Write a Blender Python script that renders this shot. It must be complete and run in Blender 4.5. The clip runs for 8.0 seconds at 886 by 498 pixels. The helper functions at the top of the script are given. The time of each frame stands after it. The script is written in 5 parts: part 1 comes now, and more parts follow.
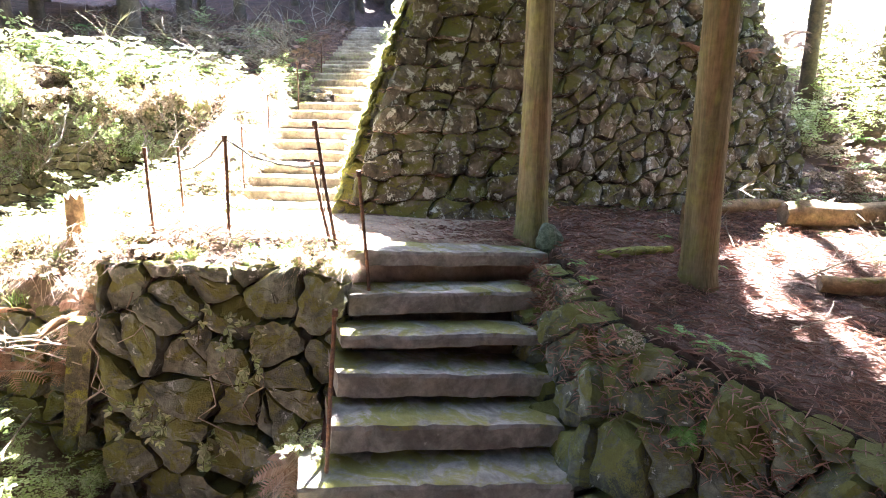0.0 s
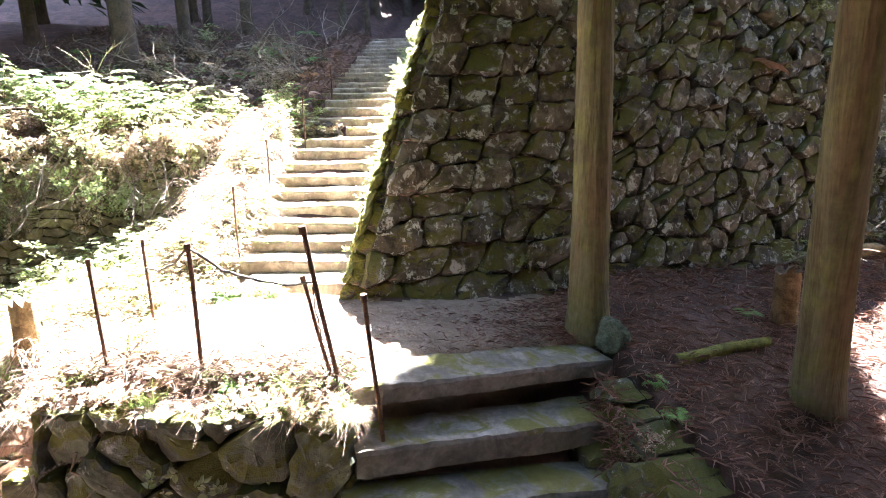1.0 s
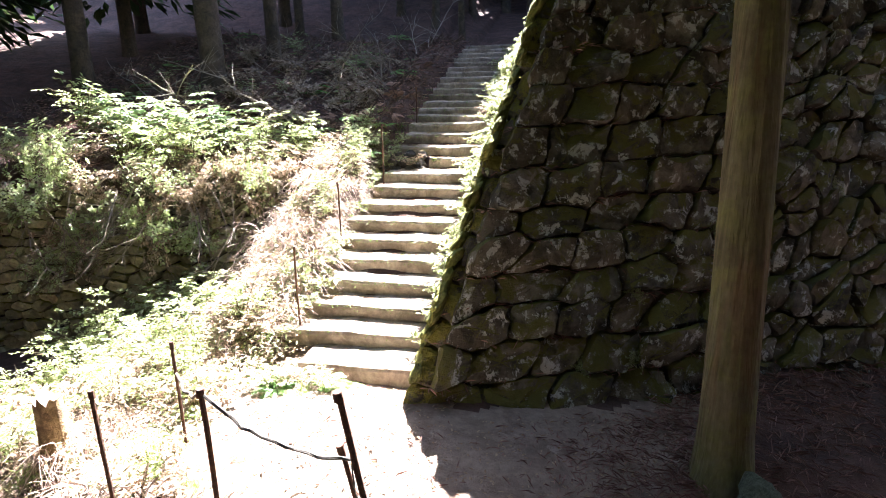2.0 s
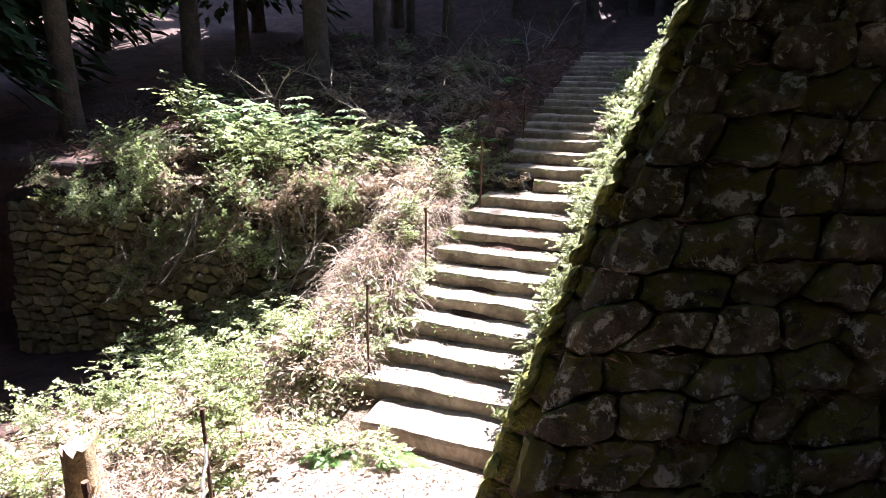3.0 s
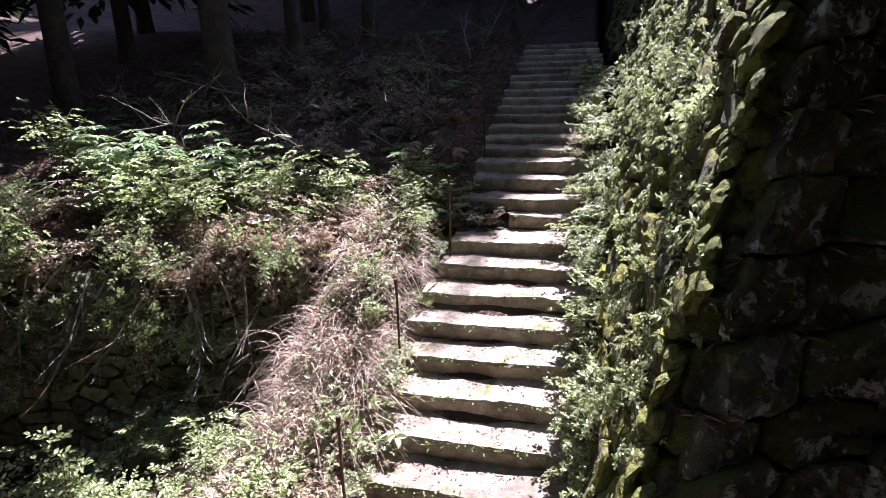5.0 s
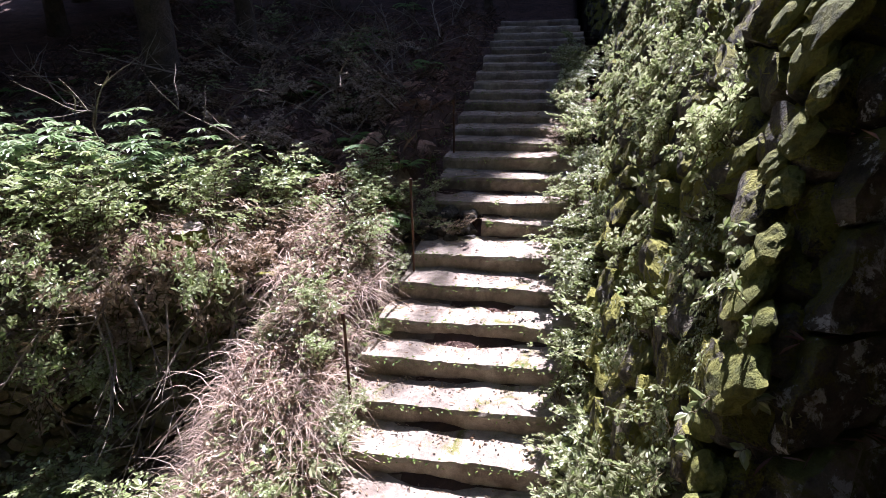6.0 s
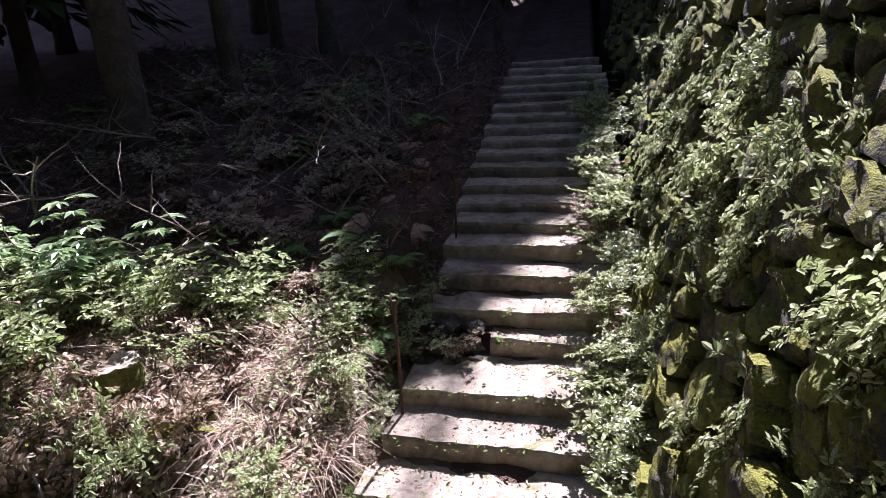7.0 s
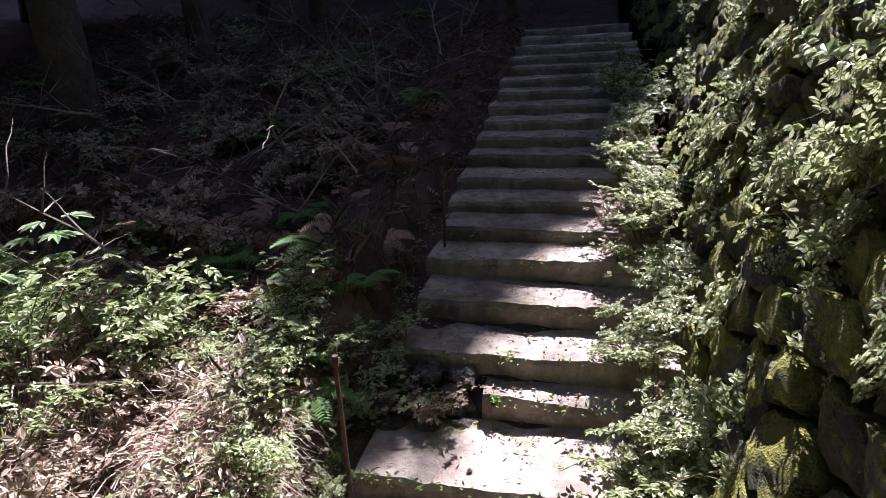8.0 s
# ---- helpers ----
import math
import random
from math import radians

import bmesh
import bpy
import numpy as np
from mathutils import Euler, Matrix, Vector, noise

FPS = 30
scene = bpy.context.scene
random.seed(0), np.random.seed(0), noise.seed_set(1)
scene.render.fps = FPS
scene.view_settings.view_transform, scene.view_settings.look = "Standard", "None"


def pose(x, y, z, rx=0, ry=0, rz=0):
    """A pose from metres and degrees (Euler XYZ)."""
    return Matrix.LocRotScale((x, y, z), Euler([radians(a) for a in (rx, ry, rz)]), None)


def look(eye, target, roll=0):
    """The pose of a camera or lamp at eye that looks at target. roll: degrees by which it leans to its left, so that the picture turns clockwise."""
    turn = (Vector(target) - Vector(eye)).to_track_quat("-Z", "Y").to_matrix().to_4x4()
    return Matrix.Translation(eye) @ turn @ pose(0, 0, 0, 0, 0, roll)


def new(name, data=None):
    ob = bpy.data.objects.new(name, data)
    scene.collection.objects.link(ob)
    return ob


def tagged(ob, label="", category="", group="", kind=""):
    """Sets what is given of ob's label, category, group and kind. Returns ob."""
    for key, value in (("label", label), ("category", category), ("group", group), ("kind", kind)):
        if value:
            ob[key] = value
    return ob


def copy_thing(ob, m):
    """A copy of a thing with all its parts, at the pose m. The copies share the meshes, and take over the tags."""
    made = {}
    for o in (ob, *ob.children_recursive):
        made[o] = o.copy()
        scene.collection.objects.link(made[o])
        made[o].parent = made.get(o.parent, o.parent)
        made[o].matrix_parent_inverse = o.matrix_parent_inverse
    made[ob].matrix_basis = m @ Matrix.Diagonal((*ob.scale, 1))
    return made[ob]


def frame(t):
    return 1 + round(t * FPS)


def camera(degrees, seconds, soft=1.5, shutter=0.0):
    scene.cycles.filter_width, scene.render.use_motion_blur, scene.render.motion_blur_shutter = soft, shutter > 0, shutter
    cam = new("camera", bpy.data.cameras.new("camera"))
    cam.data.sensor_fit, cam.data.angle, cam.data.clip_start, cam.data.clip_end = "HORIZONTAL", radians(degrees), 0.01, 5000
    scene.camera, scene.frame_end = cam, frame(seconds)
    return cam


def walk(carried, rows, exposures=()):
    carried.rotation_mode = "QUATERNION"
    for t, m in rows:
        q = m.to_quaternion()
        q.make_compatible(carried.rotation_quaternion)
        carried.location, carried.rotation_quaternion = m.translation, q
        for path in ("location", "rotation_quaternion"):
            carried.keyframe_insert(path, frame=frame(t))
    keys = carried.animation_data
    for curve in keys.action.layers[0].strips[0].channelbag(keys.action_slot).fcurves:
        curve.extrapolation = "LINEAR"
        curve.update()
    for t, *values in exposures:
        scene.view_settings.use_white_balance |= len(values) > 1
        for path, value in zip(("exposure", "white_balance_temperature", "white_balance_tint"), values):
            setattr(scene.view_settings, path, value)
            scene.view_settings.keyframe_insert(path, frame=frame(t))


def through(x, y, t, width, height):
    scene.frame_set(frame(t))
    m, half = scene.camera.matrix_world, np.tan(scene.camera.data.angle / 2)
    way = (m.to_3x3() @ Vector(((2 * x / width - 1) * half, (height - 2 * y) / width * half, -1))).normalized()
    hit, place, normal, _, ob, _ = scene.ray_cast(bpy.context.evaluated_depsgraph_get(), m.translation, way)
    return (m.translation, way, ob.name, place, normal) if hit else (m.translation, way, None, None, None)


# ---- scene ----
cam = camera(72.5, 8.0, soft=0.7)
PATH = [
    (0.0, (0.066, 0.304, 2.471), (0.042, 2.251, 2.014), 1.18),
    (0.5, (0.026, 1.159, 2.861), (-0.101, 3.093, 2.369), 0.14),
    (1.0, (-0.023, 1.969, 3.152), (-0.135, 3.906, 2.665), -0.96),
    (1.5, (-0.050, 2.685, 3.438), (-0.310, 4.603, 2.938), -0.71),
    (2.0, (-0.102, 3.363, 3.769), (-0.512, 5.249, 3.246), -1.19),
    (2.2, (-0.125, 3.614, 3.900), (-0.627, 5.482, 3.391), -1.11),
    (3.3, (-0.468, 4.668, 3.923), (-1.211, 6.450, 3.400), 0.92),
    (3.5, (-0.594, 4.816, 3.884), (-1.295, 6.621, 3.387), 0.18),
    (4.0, (-0.955, 5.109, 4.031), (-1.360, 6.986, 3.474), -1.98),
    (4.5, (-1.231, 5.457, 4.300), (-1.668, 7.318, 3.713), -2.71),
    (4.7, (-1.303, 5.617, 4.344), (-1.803, 7.466, 3.769), -2.05),
    (5.8, (-1.501, 6.622, 4.325), (-1.851, 8.492, 3.708), -1.86),
    (6.0, (-1.512, 6.860, 4.412), (-1.897, 8.710, 3.757), -1.41),
    (6.5, (-1.562, 7.617, 4.681), (-2.011, 9.464, 4.056), -2.95),
    (7.0, (-1.603, 8.350, 4.773), (-2.056, 10.207, 4.185), -3.45),
    (7.5, (-1.631, 9.019, 4.695), (-2.076, 10.864, 4.064), -2.10),
    (8.0, (-1.695, 9.737, 4.575), (-2.195, 11.565, 3.934), -3.27),
]
walk(cam, [(t, look(eye, target, roll)) for t, eye, target, roll in PATH],
     [(0.0, 6.1, 6050, 18), (0.5, 5.85, 6050, 18), (1.0, 5.4, 6000, 19), (1.5, 4.85, 5950, 20), (2.2, 3.9, 5900, 22), (3.5, 2.85, 5700, 27), (4.5, 2.4, 5600, 30), (6.0, 2.1, 5600, 31), (8.0, 1.95, 5600, 31)])
# ---------------------------------------------------------------- light
SUN = Vector((0.12, 0.78, 1.0)).normalized()
world = bpy.data.worlds.new("sky")
scene.world = world
world.use_nodes = True
wn = world.node_tree
sky = wn.nodes.new("ShaderNodeTexSky")
sky.sky_type = "NISHITA"
sky.sun_disc = False
sky.sun_elevation = math.asin(SUN.z)
sky.sun_rotation = math.atan2(SUN.x, SUN.y)
wn.nodes["Background"].inputs["Strength"].default_value = 0.05
wn.links.new(sky.outputs["Color"], wn.nodes["Background"].inputs["Color"])
sun = new("sun", bpy.data.lights.new("sun", "SUN"))
sun.data.energy = 5.0
sun.data.angle = radians(0.5)
sun.data.color = (1.0, 0.965, 0.91)
sun.matrix_world = look(SUN * 60, (0, 0, 0))


# ---------------------------------------------------------------- materials
def shader(name, rough=0.9):
    m = bpy.data.materials.new(name)
    m.use_nodes = True
    nt = m.node_tree
    b = nt.nodes["Principled BSDF"]
    b.inputs["Roughness"].default_value = rough
    b.inputs["Specular IOR Level"].default_value = 0.3
    return m, nt, b


def tex_noise(nt, scale, detail=4.0, rough=0.6, warp=0.0):
    g = nt.nodes.new("ShaderNodeNewGeometry")
    n = nt.nodes.new("ShaderNodeTexNoise")
    n.inputs["Scale"].default_value = scale
    n.inputs["Detail"].default_value = detail
    n.inputs["Roughness"].default_value = rough
    n.inputs["Distortion"].default_value = warp
    nt.links.new(g.outputs["Position"], n.inputs["Vector"])
    return n.outputs["Fac"]


def ramp(nt, fac, lo, hi):
    r = nt.nodes.new("ShaderNodeMapRange")
    r.interpolation_type = "SMOOTHSTEP"
    r.inputs["From Min"].default_value = lo
    r.inputs["From Max"].default_value = hi
    nt.links.new(fac, r.inputs["Value"])
    return r.outputs["Result"]


def mix(nt, fac, a, b, mode="MIX"):
    n = nt.nodes.new("ShaderNodeMix")
    n.data_type = "RGBA"
    n.blend_type = mode
    n.clamp_factor = True
    for sock, v in ((n.inputs["Factor"], fac), (n.inputs["A"], a), (n.inputs["B"], b)):
        if isinstance(v, bpy.types.NodeSocket):
            nt.links.new(v, sock)
        elif isinstance(v, (int, float)):
            sock.default_value = v
        else:
            sock.default_value = (*v, 1.0)
    return n.outputs["Result"]


def calc(nt, op, a, b):
    n = nt.nodes.new("ShaderNodeMath")
    n.operation = op
    for sock, v in zip(n.inputs, (a, b)):
        if isinstance(v, bpy.types.NodeSocket):
            nt.links.new(v, sock)
        else:
            sock.default_value = v
    return n.outputs["Value"]


def grey(nt, fac, lo, hi):
    """A grey that runs from lo to hi with fac, to multiply a colour with."""
    r = nt.nodes.new("ShaderNodeMapRange")
    r.inputs["To Min"].default_value = lo
    r.inputs["To Max"].default_value = hi
    nt.links.new(fac, r.inputs["Value"])
    c = nt.nodes.new("ShaderNodeCombineColor")
    for k in ("Red", "Green", "Blue"):
        nt.links.new(r.outputs["Result"], c.inputs[k])
    return c.outputs["Color"]


def surface(name, c1, c2, scale=5.0, fine=70.0, rough=0.92, bump=0.5, depth=0.02, lichen=None, lichen_at=0.6,
            moss=None, moss_at=0.55, up=0.3, rnd=0.25, streak=None):
    """Stone, earth or concrete: two tones, fine grain, pale lichen, moss that keeps to upper faces."""
    m, nt, b = shader(name, rough)
    big, mid, small = tex_noise(nt, scale, 5.0, 0.65, 0.6), tex_noise(nt, scale * 4.3, 4.0), tex_noise(nt, fine, 3.0)
    col = mix(nt, ramp(nt, big, 0.35, 0.65), c1, c2)
    col = mix(nt, 1.0, col, grey(nt, mid, 0.45, 1.55), "MULTIPLY")
    if rnd:
        oi = nt.nodes.new("ShaderNodeObjectInfo")
        col = mix(nt, 1.0, col, grey(nt, oi.outputs["Random"], 1 - rnd, 1 + rnd), "MULTIPLY")
    if lichen:
        spots = ramp(nt, tex_noise(nt, scale * 2.2, 6.0, 0.72, 0.35), lichen_at, lichen_at + 0.06)
        col = mix(nt, calc(nt, "MULTIPLY", spots, 0.8), col, lichen)
    if moss:
        g = nt.nodes.new("ShaderNodeNewGeometry")
        s = nt.nodes.new("ShaderNodeSeparateXYZ")
        nt.links.new(g.outputs["Normal"], s.inputs["Vector"])
        v = calc(nt, "ADD", tex_noise(nt, scale * 0.8, 5.0, 0.7, 0.8), calc(nt, "MULTIPLY", s.outputs["Z"], up))
        v = calc(nt, "ADD", v, calc(nt, "MULTIPLY", calc(nt, "SUBTRACT", small, 0.5), 0.25))
        col = mix(nt, ramp(nt, v, moss_at, moss_at + 0.14), col, mix(nt, mid, [c * 0.5 for c in moss], moss))
    col = mix(nt, 1.0, col, grey(nt, small, 0.65, 1.35), "MULTIPLY")
    nt.links.new(col, b.inputs["Base Color"])
    bp = nt.nodes.new("ShaderNodeBump")
    bp.inputs["Strength"].default_value = bump
    bp.inputs["Distance"].default_value = depth
    nt.links.new(calc(nt, "ADD", calc(nt, "MULTIPLY", mid, 1.0), calc(nt, "MULTIPLY", small, 0.45)), bp.inputs["Height"])
    nt.links.new(bp.outputs["Normal"], b.inputs["Normal"])
    return m


def leafy(name, c1, c2, through=0.35, rough=0.5, dry=None, dry_at=0.6, gloss=0.3):
    """Thin leaves: colour varies from leaf to leaf, and light shines through them."""
    m, nt, b = shader(name, rough)
    b.inputs["Specular IOR Level"].default_value = gloss
    g = nt.nodes.new("ShaderNodeNewGeometry")
    col = mix(nt, g.outputs["Random Per Island"], c1, c2)
    col = mix(nt, 1.0, col, grey(nt, tex_noise(nt, 9.0), 0.6, 1.4), "MULTIPLY")
    if dry:
        col = mix(nt, ramp(nt, tex_noise(nt, 1.3, 3.0), dry_at, dry_at + 0.1), col, dry)
    nt.links.new(col, b.inputs["Base Color"])
    tr = nt.nodes.new("ShaderNodeBsdfTranslucent")
    nt.links.new(col, tr.inputs["Color"])
    ms = nt.nodes.new("ShaderNodeMixShader")
    ms.inputs["Fac"].default_value = through
    nt.links.new(b.outputs["BSDF"], ms.inputs[1])
    nt.links.new(tr.outputs["BSDF"], ms.inputs[2])
    nt.links.new(ms.outputs["Shader"], nt.nodes["Material Output"].inputs["Surface"])
    return m


WALL_STONE = surface("weathered_wall_stone", (0.21, 0.185, 0.135), (0.045, 0.04, 0.028), 3.4, 110, lichen=(0.62, 0.64, 0.57), lichen_at=0.535,
                     moss=(0.17, 0.165, 0.04), moss_at=0.56, up=0.3, rnd=0.4, bump=0.9, depth=0.04)
MOSSY_STONE = surface("mossy_stone", (0.15, 0.158, 0.118), (0.052, 0.057, 0.042), 3.4, 100, lichen=(0.42, 0.43, 0.38), lichen_at=0.585,
                      moss=(0.15, 0.155, 0.04), moss_at=0.47, up=0.16, rnd=0.3, bump=0.8, depth=0.04)
SIDE_STONE = surface("overgrown_stone", (0.16, 0.14, 0.095), (0.055, 0.05, 0.035), 4.5, 100, lichen=(0.30, 0.30, 0.25), lichen_at=0.65,
                     moss=(0.27, 0.26, 0.045), moss_at=0.50, up=0.2, rnd=0.3, bump=1.0, depth=0.05)
DRY_STONE = surface("dry_rubble_stone", (0.33, 0.30, 0.17), (0.19, 0.17, 0.10), 3.5, 80, lichen=(0.35, 0.34, 0.22), lichen_at=0.64,
                    moss=(0.20, 0.20, 0.03), moss_at=0.72, up=0.35, rnd=0.3, bump=0.8, depth=0.03)
EARTH = surface("dark_earth", (0.035, 0.027, 0.02), (0.06, 0.045, 0.032), 6.0, 60, rnd=0.0, bump=1.0, depth=0.05)
JOINT = surface("mossy_joint_earth", (0.10, 0.08, 0.05), (0.055, 0.045, 0.03), 7.0, 90, moss=(0.10, 0.11, 0.03), moss_at=0.55, up=0.3, rnd=0.0, bump=1.0, depth=0.04)
CONCRETE = surface("worn_concrete", (0.31, 0.29, 0.245), (0.16, 0.148, 0.122), 3.4, 170, lichen=(0.36, 0.34, 0.29), lichen_at=0.66,
                   moss=(0.20, 0.19, 0.05), moss_at=0.66, up=0.22, rnd=0.2, bump=0.6, depth=0.012)
STEP_STONE = surface("sandy_concrete", (0.36, 0.30, 0.23), (0.20, 0.16, 0.12), 3.6, 140, lichen=(0.46, 0.42, 0.34), lichen_at=0.68,
                     moss=(0.17, 0.17, 0.04), moss_at=0.75, up=0.2, rnd=0.2, bump=0.9, depth=0.012)


def bark(name, c1, c2, c3, green):
    """Fibrous cedar bark: long upright strips, with algae and red-brown streaks."""
    m, nt, b = shader(name, 0.95)
    g = nt.nodes.new("ShaderNodeNewGeometry")

    def strips(scale, squeeze, detail):
        mp = nt.nodes.new("ShaderNodeMapping")
        mp.inputs["Scale"].default_value = (1, 1, squeeze)
        n = nt.nodes.new("ShaderNodeTexNoise")
        n.inputs["Scale"].default_value = scale
        n.inputs["Detail"].default_value = detail
        n.inputs["Distortion"].default_value = 0.3
        nt.links.new(g.outputs["Position"], mp.inputs["Vector"])
        nt.links.new(mp.outputs["Vector"], n.inputs["Vector"])
        return n.outputs["Fac"]
    broad, fine = strips(9.0, 0.07, 3.0), strips(48.0, 0.06, 4.0)
    col = mix(nt, ramp(nt, broad, 0.4, 0.62), c1, c2)
    col = mix(nt, ramp(nt, tex_noise(nt, 2.6, 5.0, 0.7, 0.5), 0.42, 0.66), col, green)
    col = mix(nt, calc(nt, "MULTIPLY", ramp(nt, strips(5.0, 0.12, 4.0), 0.56, 0.68), 0.75), col, c3)
    col = mix(nt, 1.0, col, grey(nt, fine, 0.55, 1.45), "MULTIPLY")
    col = mix(nt, 1.0, col, grey(nt, tex_noise(nt, 14.0, 5.0), 0.6, 1.4), "MULTIPLY")
    nt.links.new(col, b.inputs["Base Color"])
    bp = nt.nodes.new("ShaderNodeBump")
    bp.inputs["Strength"].default_value = 1.0
    bp.inputs["Distance"].default_value = 0.02
    nt.links.new(calc(nt, "ADD", fine, broad), bp.inputs["Height"])
    nt.links.new(bp.outputs["Normal"], b.inputs["Normal"])
    return m


BARK = bark("cedar_bark", (0.19, 0.17, 0.10), (0.12, 0.105, 0.06), (0.19, 0.13, 0.075), (0.185, 0.18, 0.07))
FAR_BARK = surface("dark_bark", (0.12, 0.09, 0.06), (0.07, 0.055, 0.04), 4.0, 50, rnd=0.2, bump=1.0, depth=0.03)


# ---------------------------------------------------------------- building helpers
def mesh_of(name, verts, faces, material, smooth=False):
    me = bpy.data.meshes.new(name)
    me.from_pydata([tuple(v) for v in verts], [], faces)
    if material:
        me.materials.append(material)
    if smooth:
        me.polygons.foreach_set("use_smooth", [True] * len(me.polygons))
    me.update()
    return me


def part(name, data, parent=None, label="", at=(0, 0, 0)):
    """Links a mesh as one object at a place, under a thing or a part."""
    ob = new(name, data)
    ob.location = at
    if parent:
        ob.parent = parent
        ob.location = Vector(at) - world_place(parent)
    return tagged(ob, label)


def world_place(ob):
    p = Vector(ob.location)
    while ob.parent:
        ob = ob.parent
        p += Vector(ob.location)
    return p


def empty(name, at, label, category, group="", kind=""):
    ob = new(name)
    ob.location = at
    ob.empty_display_size = 0.1
    return tagged(ob, label, category, group, kind)


def local(verts, at):
    return [Vector(v) - Vector(at) for v in verts]


def wob(p, s, a):
    """A smooth random shift."""
    return noise.noise_vector(Vector(p) * s) * a


def tube(path, radii, sides=8, bumpy=0.0, cap=True, twist=0.0):
    """A round bar along a path, as verts and faces."""
    path = [Vector(p) for p in path]
    verts, faces = [], []
    n = len(path)
    ref = Vector((0.31, 0.17, 0.94))
    for i, p in enumerate(path):
        d = (path[min(i + 1, n - 1)] - path[max(i - 1, 0)]).normalized()
        if abs(d.dot(ref)) > 0.95:
            ref = Vector((0.9, 0.3, 0.1))
        a = d.cross(ref).normalized()
        b = d.cross(a)
        for k in range(sides):
            t = 2 * math.pi * k / sides + twist * i
            q = p + (a * math.cos(t) + b * math.sin(t)) * radii[i]
            if bumpy:
                q += wob(q, 2.0 / max(radii[i], 0.01), radii[i] * bumpy)
            verts.append(q)
    for i in range(n - 1):
        for k in range(sides):
            k2 = (k + 1) % sides
            faces.append((i * sides + k, i * sides + k2, (i + 1) * sides + k2, (i + 1) * sides + k))
    if cap:
        faces.append(tuple(range(sides))[::-1])
        faces.append(tuple(range((n - 1) * sides, n * sides)))
    return verts, faces


def join(pieces):
    verts, faces = [], []
    for v, f in pieces:
        o = len(verts)
        verts += list(v)
        faces += [tuple(i + o for i in q) for q in f]
    return verts, faces


def slab(corners_top, thick, seg=(14, 5), rough=0.012, round_edge=0.02):
    """A worn block: its top from four corners (front left, front right, back right, back left), with broken front edge."""
    fl, fr, br, bl = [Vector(c) for c in corners_top]
    nx, ny = seg
    rows = [-0.02, round_edge * 0.5] + [round_edge + (1 - round_edge) * j / ny for j in range(ny + 1)]
    verts, faces = [], []
    nw = nx + 1

    def at(u, v):
        return fl.lerp(fr, u).lerp(bl.lerp(br, u), v)
    prof = [(0.0, -thick), (0.0, -thick * 0.55), (0.0, -round_edge * 1.2), (round_edge * 0.5, -0.004)]
    depth = max((bl - fl).length, 1e-3)
    back = ((bl + br) - (fl + fr)).normalized()
    for off, dz in prof:
        for i in range(nw):
            p = at(i / nx, 0) + back * off + Vector((0, 0, dz))
            p += wob(p, 2.1, rough * 0.9) + wob(p, 13.0, rough * 0.7)
            verts.append(p)
    for j in range(1, ny + 1):
        for i in range(nw):
            p = at(i / nx, j / ny)
            p += Vector((0, 0, noise.noise(p * 4.0) * rough))
            verts.append(p)
    for i in range(nw):
        verts.append(at(i / nx, 1) - Vector((0, 0, thick)))
    total = len(prof) + ny + 1
    for j in range(total - 1):
        for i in range(nx):
            a = j * nw + i
            faces.append((a, a + 1, a + nw + 1, a + nw))
    for i in range(nx):
        a = (total - 1) * nw + i
        faces.append((a, a + 1, i + 1, i))
    faces.append(tuple(j * nw for j in range(total))[::-1])
    faces.append(tuple(j * nw + nx for j in range(total)))
    return verts, faces


def clip(poly, px, py, nx, ny):
    """The part of a polygon on the side of the line through (px, py) that (nx, ny) points away from."""
    out = []
    for i, (ax, ay) in enumerate(poly):
        bx, by = poly[(i + 1) % len(poly)]
        da, db = (ax - px) * nx + (ay - py) * ny, (bx - px) * nx + (by - py) * ny
        if da <= 0:
            out.append((ax, ay))
        if (da < 0 < db) or (db < 0 < da):
            t = da / (da - db)
            out.append((ax + (bx - ax) * t, ay + (by - ay) * t))
    return out


def cells(seeds, u0, u1, v0, v1, squash):
    """Irregular cells round the seeds, flatter where squash is above 1."""
    s = np.array(seeds) * (1.0, squash)
    out = []
    for i, (x, y) in enumerate(s):
        poly = [(u0, v0 * squash), (u1, v0 * squash), (u1, v1 * squash), (u0, v1 * squash)]
        d = ((s - s[i]) ** 2).sum(1)
        for j in np.argsort(d)[1:18]:
            ox, oy = s[j]
            poly = clip(poly, (x + ox) / 2, (y + oy) / 2, ox - x, oy - y)
            if len(poly) < 3:
                break
        if len(poly) >= 3:
            out.append([(a, b / squash) for a, b in poly])
    return out


